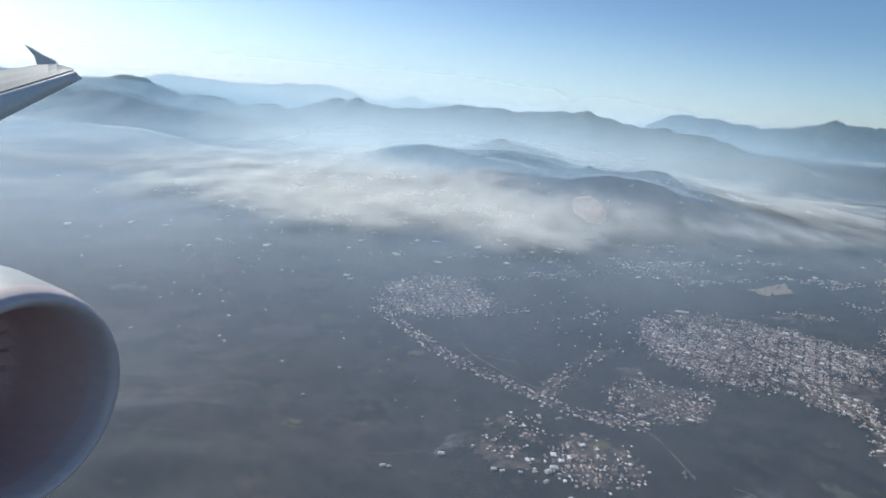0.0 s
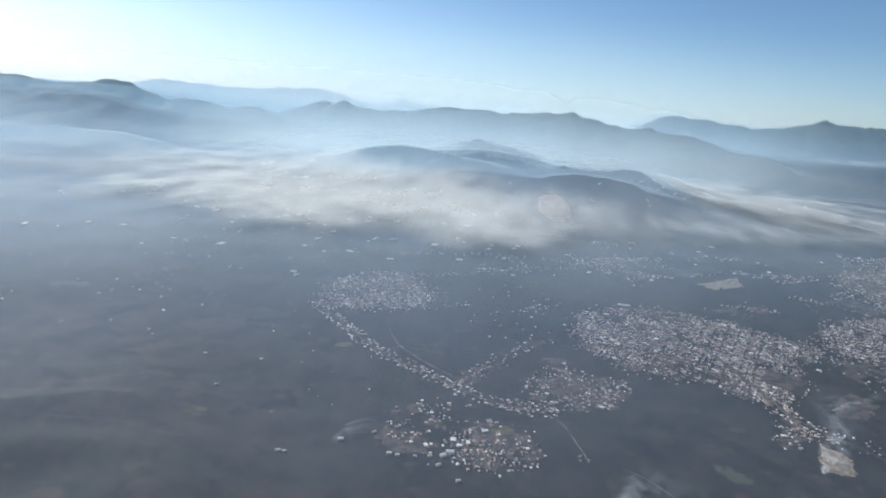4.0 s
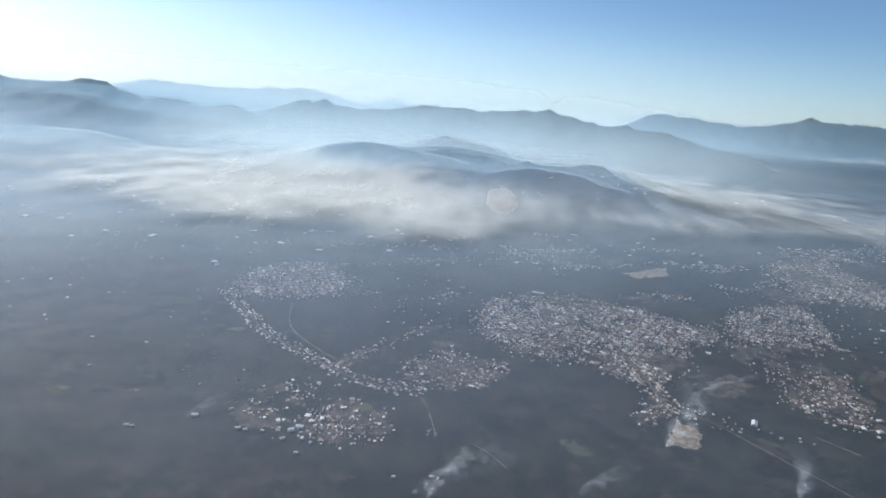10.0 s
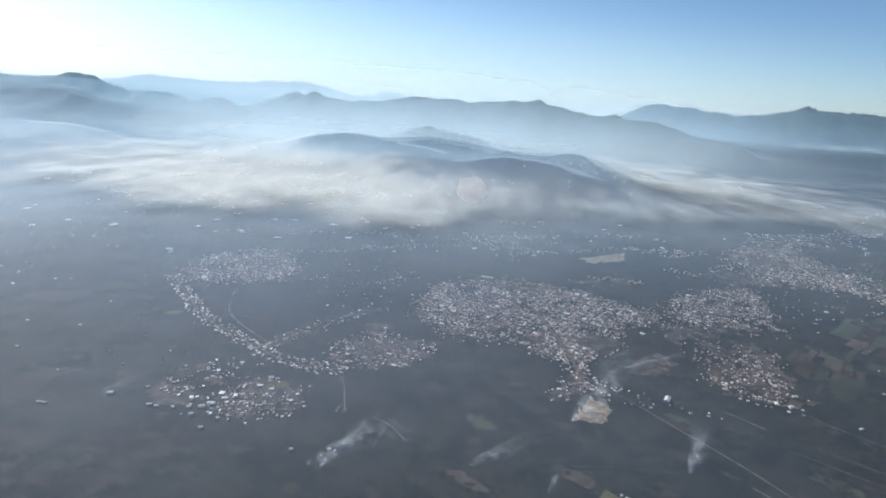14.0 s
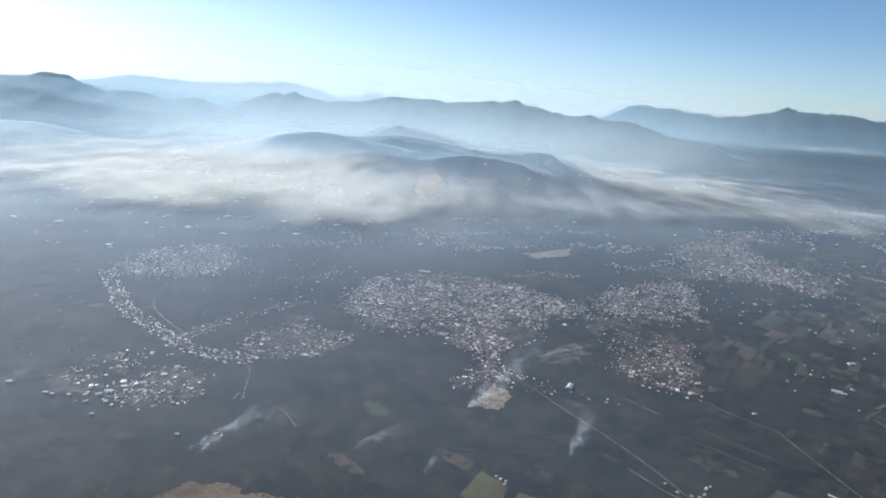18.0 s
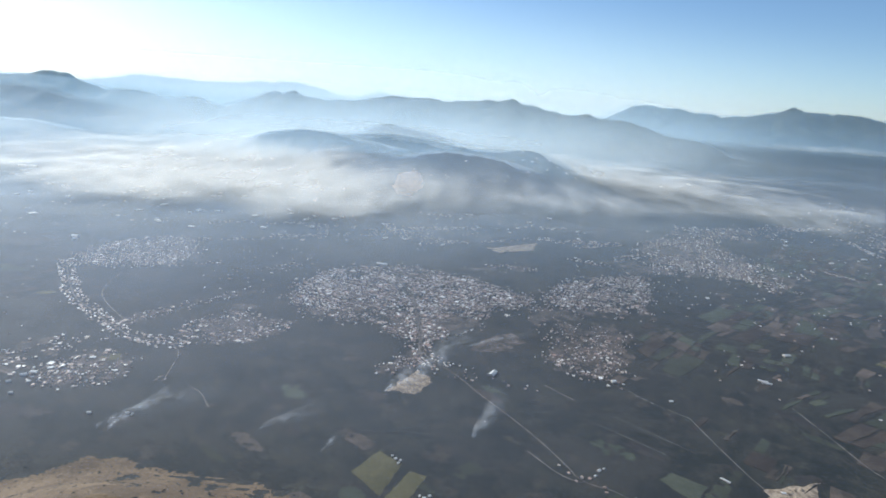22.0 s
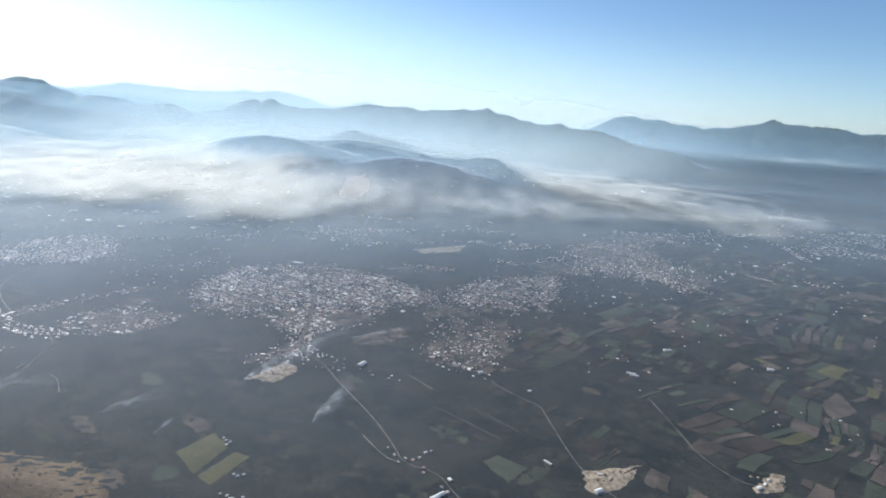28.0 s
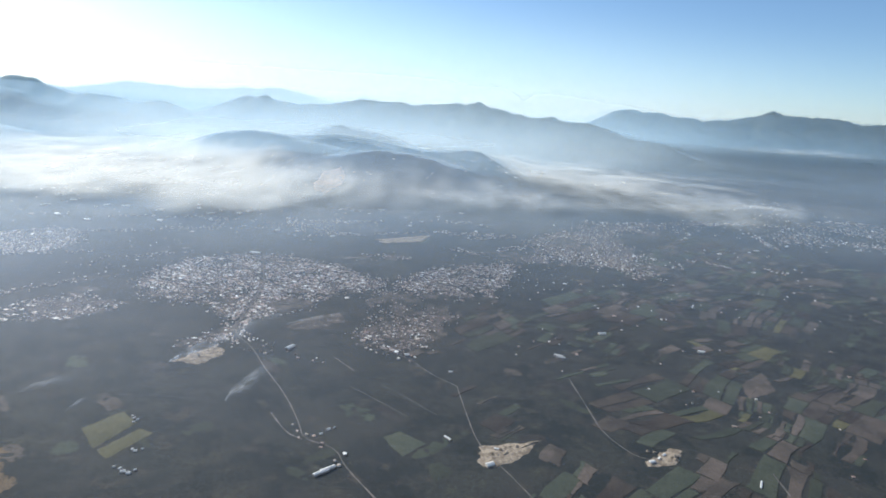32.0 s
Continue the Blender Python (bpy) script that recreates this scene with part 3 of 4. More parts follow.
    X, Y = np.stack([L[:, 0], R[:, 0]], -1), np.stack([L[:, 1], R[:, 1]], -1)
    return tagged(new(name, grid_mesh(name, X, Y, relief(X, Y) + z, material)), label, "road", "roads of the plain", "structure")


for pts, w in ROADS:
    ribbon("road", pts, w, 0.2, ROAD, "pale dusty country road through woodland")


def patch(name, poly, z, material, label, category, wobble=2.0, kind="structure"):
    """A piece of ground with an uneven outline and a slightly raised middle."""
    c = np.mean(np.array(poly, float), axis=0)
    k = np.linspace(0, 1, 12)[:-1, None]
    ring = np.vstack([np.array(a) * (1 - k) + np.array(b) * k for a, b in zip(poly, poly[1:] + poly[:1])])
    ring = ring + (np.stack([lattice(ring[:, 0] * 0.4, ring[:, 1] * 0.4, 1), lattice(ring[:, 0] * 0.4, ring[:, 1] * 0.4, 2)], -1) - 0.5) * wobble * 2
    rows = [c + (ring - c) * k for k in (1.0, 0.75, 0.5, 0.25, 0.02)]
    P = np.stack([np.vstack([r, r[:1]]) for r in rows])
    Z = relief(P[..., 0], P[..., 1]) + z * np.array([0.2, 1, 1, 1, 1])[:, None]
    return tagged(new(name, grid_mesh(name, P[..., 0], P[..., 1], Z, material)), label, category, kind=kind)


patch("sand_pit", [(240, 253), (249, 241), (240, 227), (226, 229)], 0.25, SAND, "pale sandy clearing below the village", "sand pit", 1.5)
patch("sand_pit", [(297, 531), (350, 565), (341, 533), (305, 514)], 0.3, SAND, "pale works yard in the woods", "sand pit", 3)
patch("sand_pit", [(379, 167), (406, 175), (394, 159), (382, 152), (378, 155)], 0.25, SAND, "bright sandy building site beside the road", "sand pit", 1.2)
patch("sand_pit", [(447, 164), (462, 175), (466, 173), (458, 162), (446, 160)], 0.25, SAND, "bright sandy yard at the road's end", "sand pit", 1.2)
patch("fallow_field", [(277, 301), (297, 315), (304, 301), (284, 282), (269, 283)], 0.15, DIRT, "greyish fallow field beside the town", "field", 1.5)
patch("meadow", [(219, 163), (228, 178), (238, 170), (231, 150)], 0.2, DRY, "yellow-green rectangular meadow in woodland", "field", 0.4)
patch("meadow", [(233, 149), (241, 166), (248, 163), (239, 144)], 0.2, DRY, "narrow yellow-green meadow in woodland", "field", 0.4)


def cells(name, poly, size, fuzz, keep, seed, z, material, label, category):
    """Ground in a ragged outline with gaps, made of small uneven tiles that share their corners."""
    rng = np.random.default_rng(seed)
    c = np.array(poly, float)
    gx, gy = np.arange(c[:, 0].min() - 2 * fuzz, c[:, 0].max() + 2 * fuzz, size), np.arange(c[:, 1].min() - 2 * fuzz, c[:, 1].max() + 2 * fuzz, size)
    X, Y = np.meshgrid(gx, gy)
    X, Y = X + rng.uniform(-0.35, 0.35, X.shape) * size, Y + rng.uniform(-0.35, 0.35, X.shape) * size
    mx, my = X[:-1, :-1] + size / 2, Y[:-1, :-1] + size / 2
    wx, wy = (fractal(mx, my, fuzz * 3, seed) - 0.5) * 4 * fuzz, (fractal(mx, my, fuzz * 3, seed + 50) - 0.5) * 4 * fuzz
    ok = inside(mx + wx, my + wy, poly) & (fractal(mx, my, size * 6, seed + 7) > 1 - keep)
    idx = np.arange(X.size).reshape(X.shape)
    faces = np.stack([idx[:-1, :-1][ok], idx[:-1, 1:][ok], idx[1:, 1:][ok], idx[1:, :-1][ok]], -1).tolist()
    return tagged(new(name, mesh_of(name, np.stack([X, Y, relief(X, Y) + z], -1).reshape(-1, 3), faces, material, None, True)), label, category, kind="structure")


def blob(name, cx, cy, rx, ry, turn, lift, material, label, category, n=40, seed=5):
    """A ragged rounded piece of ground."""
    a, k = radians(turn), [2 * math.pi * i / 12 for i in range(12)]
    poly = [(cx + rx * math.cos(t) * math.cos(a) - ry * math.sin(t) * math.sin(a), cy + rx * math.cos(t) * math.sin(a) + ry * math.sin(t) * math.cos(a)) for t in k]
    return cells(name, poly, max(0.6, min(rx, ry) / 7), min(rx, ry) * 0.4, 0.66, seed, lift, material, label, category)


patch("meadow", [(339, 170), (346, 175), (357, 167), (348, 157)], 0.2, GRASS, "olive green paddock bordered by hedges", "field", 0.6)
patch("meadow", [(358, 152), (364, 155), (368, 148), (361, 141)], 0.2, GRASS, "small green paddock by the road", "field", 0.6)
patch("fallow_field", [(525, 244), (545, 261), (540, 237), (519, 225)], 0.2, FIELD, "large brown ploughed field with ragged edges", "field", 1.2)
blob("clearing", 119, 226, 2.2, 3.5, 0, 0.15, ROAD, "pale trampled clearing at the track's end", "clearing", 16, 7)
blob("clearing", 205, 262, 5, 3, 20, 0.1, FIELD, "brownish clearing in the woods", "clearing", 16, 8)
blob("clearing", 346, 535, 7, 14, -20, 0.1, GRASS, "green sward beside the works yard", "clearing", 16, 9)
blob("clearing", 114, 352, 14, 4, 40, 0.1, DIRT, "pale fields along the village street", "field", 20, 10)
blob("clearing", 126, 330, 10, 5, 0, 0.1, DIRT, "pale fields among houses", "field", 20, 11)
blob("clearing", 134, 292, 22, 12, -10, 0.08, DIRT, "reddish bare ground under scattered houses", "field", 30, 12)
blob("clearing", 85, 245, 5, 4, 0, 0.15, DRY, "small yellowish field in the hamlet", "field", 16, 13)
blob("clearing", -60, 372, 14, 9, 10, 0.1, GRASS, "dull green pasture in the scrub", "field", 20, 14)


for k, (poly, w, keep) in enumerate(((TOWN_A, 4, 0.56), (HAM_B, 2.5, 0.56), (HAM_B2, 3, 0.40), (GRP_C, 4, 0.56), (TOWN_D, 6, 0.57), (TOWN_D2, 2, 0.6), (TOWN_E, 6, 0.53), (TOWN_F, 7, 0.53), (TOWN_F2, 7, 0.56), (TOWN_G, 4, 0.57), (SCAT_E, 6, 0.48), (TOWN_H, 12, 0.56), (STRIP, 2, 0.55), (STR_E0, 3, 0.55))):
    cells("town_ground", poly, 1.8 if k < 11 else 3.0, w, keep, 70 + k, 0.05 + 0.006 * k, DIRT, "trodden brownish ground and gardens under a town", "ground")
cells("bare_slope", [(92, 120), (100, 150), (120, 158), (150, 160), (180, 157), (205, 148), (214, 120), (190, 96), (120, 92)], 1.2, 6, 0.70, 95, 0.12, BROWN, "bare brown hillside with dry grass and bushes", "hillside")

blob("clearing", -207, 401, 14, 7, 8, 0.1, GRASS, "dull green pasture in the scrub", "field", 18, 20)
blob("clearing", -54, 239, 5, 4, 8, 0.1, DRY, "small yellowish field in the scrub", "field", 18, 21)
blob("clearing", -2, 331, 6, 4, 8, 0.1, DRY, "small yellowish field by the village", "field", 18, 22)
blob("clearing", -30, 214, 7, 3, 8, 0.1, FIELD, "bare brownish ground beside a track", "field", 18, 26)
# The slope and hollow patches hold hill shade in their dark colour.
for k, (poly, fz, m, lab) in enumerate((([(-28, 274), (-14, 309), (18, 308), (44, 286), (33, 259), (-4, 256)], 8, DARK_GROUND, "dark wooded ground patch, hill shade put into its colour"), ([(-155, 290), (-130, 290), (-104, 276), (-119, 260), (-142, 265)], 7, DARK_GROUND, "dark wooded ground patch, hill shade put into its colour"),
                                        ([(-40, 200), (-6, 210), (30, 213), (40, 200), (20, 180), (-34, 184)], 6, DARK_GROUND, "dark ground patch in a hollow, shade put into its colour"), ([(-90, 300), (-60, 330), (-20, 328), (-24, 268), (-60, 262)], 9, DARK_GROUND, "dark ground patch on rolling ground"),
                                        ([(-170, 230), (-60, 200), (-10, 232), (-60, 262), (-150, 262)], 14, SCRUB, "brownish scrub on rolling ground"), ([(-220, 330), (-120, 300), (-60, 345), (-90, 400), (-190, 400)], 16, SCRUB, "brownish scrub of the western plain"),
                                        ([(-260, 430), (-150, 410), (-70, 440), (-90, 490), (-240, 500)], 16, SCRUB, "brownish scrub of the western plain"), ([(-60, 150), (60, 160), (80, 190), (0, 190), (-60, 180)], 10, SCRUB, "brownish scrub on rolling ground"))):
    cells("ground_patch", poly, 2.0, fz, 0.6, 120 + k, 0.05 + 0.004 * k, m, lab, "heath")
# ---- keeping clear: which cells of the plain are taken ----
CELL = 1.0
MX0, MY0, MW, MH = -200.0, 100.0, 1000, 800
cxg, cyg = np.meshgrid(MX0 + (np.arange(MW) + 0.5) * CELL, MY0 + (np.arange(MH) + 0.5) * CELL)
taken = np.zeros((MH, MW), bool)


def take(poly):
    xs, ys = [p[0] for p in poly], [p[1] for p in poly]
    j0, j1 = max(0, int(min(xs) - MX0) - 1), max(0, int(max(xs) - MX0) + 2)
    i0, i1 = max(0, int(min(ys) - MY0) - 1), max(0, int(max(ys) - MY0) + 2)
    taken[i0:i1, j0:j1] |= inside(cxg[i0:i1, j0:j1], cyg[i0:i1, j0:j1], poly)


def free(x, y):
    i, j = ((y - MY0) / CELL).astype(int), ((x - MX0) / CELL).astype(int)
    ok = (i >= 0) & (j >= 0) & (i < MH) & (j < MW)
    return np.where(ok, ~taken[np.clip(i, 0, MH - 1), np.clip(j, 0, MW - 1)], True)


for pts, w in ROADS:
    p, _ = along(pts, 0.5)
    for dx in (-1, 0, 1):
        for dy in (-1, 0, 1):
            i, j = ((p[:, 1] + dy * 0.8 - MY0) / CELL).astype(int), ((p[:, 0] + dx * 0.8 - MX0) / CELL).astype(int)
            ok = (i >= 0) & (j >= 0) & (i < MH) & (j < MW)
            taken[i[ok], j[ok]] = True
road_gap = along([(232, 370), (240, 306), (241, 273)], 0.5)[0]
for hx, hy in road_gap:
    taken[int(hy - MY0) - 1:int(hy - MY0) + 2, int(hx - MX0) - 1:int(hx - MX0) + 2] = True
take([(246, 322), (262, 338), (281, 330), (262, 306)])
for poly in ([(240, 253), (249, 241), (240, 227), (226, 229)], [(297, 531), (350, 565), (341, 533), (305, 514)], [(379, 167), (406, 175), (394, 159), (382, 152), (378, 155)], [(447, 164), (462, 175), (466, 173), (458, 162), (446, 160)],
             [(277, 301), (297, 315), (304, 301), (284, 282), (269, 283)], [(219, 163), (228, 178), (238, 170), (231, 150)], [(233, 149), (241, 166), (248, 163), (239, 144)]):
    take(poly)
for poly in ([(339, 170), (346, 175), (357, 167), (348, 157)], [(358, 152), (364, 155), (368, 148), (361, 141)], [(525, 244), (545, 261), (540, 237), (519, 225)]):
    take(poly)
taken |= np.hypot((cxg - 150) / 54, (cyg - 128) / 31) < 1

# dull clearings scattered in the woods
crng = random.Random(41)
for k in range(26):
    cx, cy, rx, ry, turn = crng.uniform(160, 430), crng.uniform(140, 262), crng.uniform(5, 12), crng.uniform(1.8, 4.5), crng.choice([-45, -40, 45, -50, 40])
    if not free(np.array([cx]), np.array([cy]))[0]:
        continue
    blob("clearing", cx, cy, rx, ry, turn, 0.06 + 0.003 * k, (GRASS, SCRUB, GRASS, FIELD)[k % 4], ("dull green clearing among the trees", "brown scrubby clearing among the trees", "dull green clearing among the trees", "bare brown plot among the trees")[k % 4], "clearing", 18, 300 + k)
    a = radians(turn)
    u, v = (cxg - cx) * math.cos(a) + (cyg - cy) * math.sin(a), (cyg - cy) * math.cos(a) - (cxg - cx) * math.sin(a)
    taken |= (np.hypot(u / rx, v / ry) < 1.05) & (lattice(cxg * 0.35, cyg * 0.35, 8) > 0.3)

# ---- houses ----
HOUSES = []     # x, y, turn, width, depth, height, rise


def settle_town(poly, turn, pitch, fill, seed, size=1.0, fuzzy=3.0):
    """Houses on a jittered street grid inside an outline, with gaps where the noise is low."""
    rng = np.random.default_rng(seed)
    c = np.array(poly, float)
    mid, r = c.mean(axis=0), np.ptp(c, axis=0).max() * 0.8
    g = np.arange(-r, r, pitch)
    u, v = np.meshgrid(g, g * 0.9)
    jog = pitch * (0.2 if pitch < 5 else 0.5)
    u, v = u + rng.normal(0, jog, u.shape), v + rng.normal(0, jog, u.shape)
    lane = (np.floor(u / pitch).astype(int) % 5 == 0) | (np.floor(v / pitch).astype(int) % 4 == 0)
    a = radians(turn)
    x, y = mid[0] + u * math.cos(a) - v * math.sin(a), mid[1] + u * math.sin(a) + v * math.cos(a)
    ok = inside(x + rng.normal(0, fuzzy, x.shape), y + rng.normal(0, fuzzy, x.shape), poly) & (fractal(x, y, pitch * 8, seed, 3) * 0.7 + 0.3 * rng.random(x.shape) > 1 - fill) & ~(lane & (rng.random(x.shape) < 0.7)) & free(x, y)
    for hx, hy in zip(x[ok], y[ok]):
        k = size * rng.choice([0.55, 0.78, 1.05, 1.7], p=[0.42, 0.34, 0.18, 0.06])
        w = k * rng.uniform(1.0, 1.7)
        HOUSES.append((hx, hy, turn + rng.choice([0, 90]) + rng.normal(0, 7), w, w * rng.uniform(0.6, 0.9), rng.uniform(0.26, 0.46) * (1 + 0.3 * (k > 1.1)), rng.choice([0.04, 0.14, 0.22])))


def line_town(pts, gap, seed, reach=2.2, rows=1, size=1.0):
    """Houses strung along both sides of a road."""
    rng = np.random.default_rng(seed)
    p, t = along(pts, gap)
    for (hx, hy), (tx, ty) in zip(p, t):
        for side in (-1, 1):
            for k in range(rows):
                if rng.random() < 0.62:
                    d = side * (reach + 2.4 * k + rng.uniform(-0.5, 1.6))
                    w = size * rng.uniform(0.9, 1.6)
                    HOUSES.append((hx - ty * d + rng.normal(0, 0.5), hy + tx * d + rng.normal(0, 0.5), math.degrees(math.atan2(ty, tx)) + rng.normal(0, 9), w, w * rng.uniform(0.6, 0.9), rng.uniform(0.28, 0.5) * size, rng.choice([0.04, 0.14, 0.22])))


settle_town(TOWN_A, 25, 1.75, 0.60, 1, 1.0, 5.0)
settle_town(HAM_B, 10, 1.9, 0.60, 2)
settle_town(HAM_B2, 15, 2.3, 0.46, 3, 1.0, 4.0)
settle_town(GRP_C, -15, 2.2, 0.55, 4)
settle_town(TOWN_D, -32, 1.55, 0.60, 5, 1.05, 5.0)
settle_town(TOWN_D2, -5, 1.8, 0.64, 6)
settle_town(TOWN_E, -28, 1.8, 0.56, 7, 1.0, 5.0)
settle_town(TOWN_F, -20, 3.0, 0.48, 8)
settle_town(TOWN_F2, -20, 2.6, 0.52, 9, 1.1, 8.0)
settle_town(TOWN_G, -25, 1.9, 0.52, 10, 1.0, 4.0)
settle_town(TOWN_H, -20, 4.4, 0.56, 11, 1.5, 12.0)
settle_town([(760, 640), (820, 760), (1000, 840), (1050, 720), (900, 640)], -20, 4.6, 0.56, 24, 1.5, 14.0)
settle_town(SCAT_E, -25, 4.5, 0.47, 12)
settle_town(GRP_N, 0, 5.0, 0.52, 13, 1.2, 6.0)
settle_town(STRIP, 50, 3.0, 0.55, 14)
settle_town(STR_E0, 30, 3.2, 0.55, 15)
settle_town([(330, 480), (560, 560), (700, 640), (700, 420), (560, 360), (420, 380)], -20, 10, 0.46, 16, 1.1, 10.0)
settle_town([(100, 500), (420, 660), (560, 780), (200, 740), (60, 600)], 0, 13, 0.46, 17, 1.6, 12.0)
settle_town([(560, 620), (760, 640), (1000, 760), (980, 1050), (760, 900)], -20, 15, 0.48, 18, 1.9, 14.0)
settle_town([(-380, 560), (-60, 520), (120, 620), (60, 760), (-300, 800)], 0, 22, 0.42, 19, 2.2, 14.0)
settle_town([(-180, 220), (20, 215), (-40, 400), (-160, 520), (-320, 480)], 0, 12, 0.42, 20, 0.8, 14.0)
settle_town([(130, 350), (150, 440), (70, 520), (60, 420), (90, 350)], 0, 6, 0.50, 21, 1.0, 6.0)
settle_town([(400, 260), (560, 150), (660, 300), (640, 400), (440, 360)], -12, 15, 0.42, 22, 1.1, 8.0)
settle_town([(240, 250), (300, 240), (290, 258), (262, 262)], -12, 4, 0.5, 23, 1.0, 3.0)
line_town(ROADS[0][0][:-1], 2.0, 30, 1.6, 2)
line_town([(60, 288), (84, 318), (112, 350)], 3.0, 31)
line_town([(88, 270), (120, 272), (160, 300)], 2.6, 32, 2.0, 2)
line_town(ROADS[4][0], 2.6, 33)
line_town([(232, 370), (240, 306), (241, 273), (254, 258)], 1.9, 34, 2.8, 2)
line_town(ROADS[6][0], 2.2, 35, 1.6)
line_town([(322, 262), (347, 249)], 3.5, 36)
line_town([(95, 512), (180, 560), (300, 590)], 4.0, 37, 4)
line_town([(456, 531), (520, 480), (560, 440)], 3.0, 38, 2)
line_town([(303, 177), (307, 165), (322, 160), (326, 149)], 3.4, 39, 1.6)

# outlying streets: hamlets strung out over the plain north and east of the towns
OUTLYING = [[(17, 558), (44, 574), (78, 573)], [(89, 520), (124, 536)], [(128, 576), (133, 539), (139, 525)], [(158, 583), (191, 570)], [(192, 611), (205, 568)], [(207, 580), (219, 543)], [(240, 574), (232, 509)], [(219, 595), (285, 617)],
            [(240, 539), (276, 548)], [(291, 552), (344, 582)], [(361, 593), (370, 574), (418, 587)], [(237, 684), (262, 677)], [(282, 728), (341, 756)], [(205, 720), (220, 706)], [(389, 856), (390, 788)], [(288, 466), (334, 462)]]
OUTLYING += [[(517, 843), (518, 780)], [(584, 828), (548, 691)], [(51, 410), (76, 424)], [(119, 414), (135, 431)], [(478, 603), (510, 601)], [(385, 586), (416, 589)], [(373, 511), (398, 497)], [(415, 516), (452, 541)], [(519, 561), (512, 503)], [(528, 485), (552, 458)],
             [(716, 743), (770, 765)], [(87, 583), (140, 584)], [(205, 584), (256, 548)], [(508, 779), (562, 740)], [(359, 633), (396, 652)], [(520, 503), (534, 442)], [(588, 510), (584, 489)], [(757, 700), (739, 607)], [(921, 828), (999, 842)], [(557, 686), (618, 717)], [(618, 528), (639, 502)], [(390, 559), (442, 588)], [(671, 510), (689, 495)]]
for k, pts in enumerate(OUTLYING):
    y = pts[0][1]
    line_town(pts, 2.6 + y * 0.002, 400 + k, 1.4 + y * 0.001, 2 if k % 3 else 1, 0.8 + y * 0.0011)


def house_points(x, y, turn, w, d, h, rise):
    """Ten corners of a gabled house, its foot on the ground."""
    a = radians(turn)
    c, s = math.cos(a), math.sin(a)
    z = float(relief(np.array([x]), np.array([y]))[0])
    loc = [(-w, -d, -0.3), (w, -d, -0.3), (w, d, -0.3), (-w, d, -0.3), (-w * 1.06, -d * 1.1, h), (w * 1.06, -d * 1.1, h), (w * 1.06, d * 1.1, h), (-w * 1.06, d * 1.1, h), (-w * 0.98, 0, h + rise), (w * 0.98, 0, h + rise)]
    return [(x + (px * c - py * s) / 2, y + (px * s + py * c) / 2, z + pz) for px, py, pz in loc]


WALL_FACES = [(0, 1, 5, 4), (1, 2, 6, 5), (2, 3, 7, 6), (3, 0, 4, 7)]
ROOF_FACES = [(4, 5, 9, 8), (6, 7, 8, 9), (5, 6, 9), (7, 4, 8)]
HOUSES.sort(key=lambda h: h[1])
NEAR = 270


def far_houses(name, rows, label):
    verts, faces, kinds = [], [], []
    for h in rows:
        k = len(verts)
        verts += house_points(*h)
        faces += [tuple(k + i for i in f) for f in WALL_FACES + ROOF_FACES]
        kinds += [0] * 4 + [1] * 4
    me = mesh_of(name, verts, faces, WALLS)
    me.materials.append(SHEET if name == "valley_halls" else ROOFS)
    me.polygons.foreach_set("material_index", kinds)
    return tagged(new(name, me), label, "houses", kind="stuff")


rest = HOUSES[NEAR:]
for name, test, label in (("town_houses", lambda h: h[0] < 130 and h[1] < 560, "pale houses of the western villages, crowded along lanes"),
                          ("town_houses", lambda h: 130 <= h[0] < 335 and h[1] < 470, "dense pale houses of the central town"),
                          ("town_houses", lambda h: h[0] >= 335 and h[1] < 560, "pale houses of the eastern town among fields"),
                          ("town_houses", lambda h: h[1] >= 560 or (130 <= h[0] < 335 and h[1] >= 470), "distant pale houses strewn over the hazy plain")):
    far_houses(name, [h for h in rest if test(h)], label)

vrng = np.random.default_rng(97)
halls = [(vrng.normal(-60, 190), vrng.uniform(520, 1020), vrng.uniform(0, 180), vrng.uniform(3, 9), vrng.uniform(2, 5), vrng.uniform(0.8, 1.6), 0.3) for _ in range(110)] + [(vrng.uniform(250, 900), vrng.uniform(560, 1000), vrng.uniform(0, 180), vrng.uniform(2.5, 6), vrng.uniform(1.6, 3.5), vrng.uniform(0.7, 1.3), 0.3) for _ in range(90)]
halls += [(vrng.uniform(-330, 0), vrng.uniform(300, 560), vrng.uniform(0, 180), vrng.uniform(0.9, 1.9), vrng.uniform(0.7, 1.3), 0.4, 0.15) for _ in range(30)]
far_houses("valley_halls", [(x, y, *rest_) for x, y, *rest_ in halls if lie_of_land(np.array([[x]]), np.array([[y]]))[0, 0] < 6], "scattered white halls and farmsteads in the smoky valley")

# houses on the hills, standing on the slopes
hrng = np.random.default_rng(90)
slope_rows = []
for crest, front, back, seed, size, count in ((H4, 220, 150, 21, 60, 26), (H_RIGHT, 190, 120, 22, 55, 24), (H_MIDDLE, 150, 110, 25, 45, 14), (H_BACK, 190, 130, 23, 50, 14)):
    c = np.array(crest)
    for _ in range(count):
        hx, hy = hrng.uniform(c[0, 0], c[-1, 0]), c[:, 1].mean() - hrng.uniform(0.02, 0.6) * front
        hz = float(crest_height(np.array([hx]), np.array([hy]), crest, front, back, seed, size, 0.3, 0.06)[0])
        if hz > 6:
            slope_rows.append((hx, hy, hrng.uniform(0, 180), hrng.uniform(2.0, 5.0), hrng.uniform(1.6, 2.8), 1.2, 0.3, hz))
verts, faces, kinds = [], [], []
for *h, hz in slope_rows:
    k = len(verts)
    pts = house_points(*h)
    verts += [(x, y, z + hz) for x, y, z in pts]
    faces += [tuple(k + i for i in f) for f in WALL_FACES + ROOF_FACES]
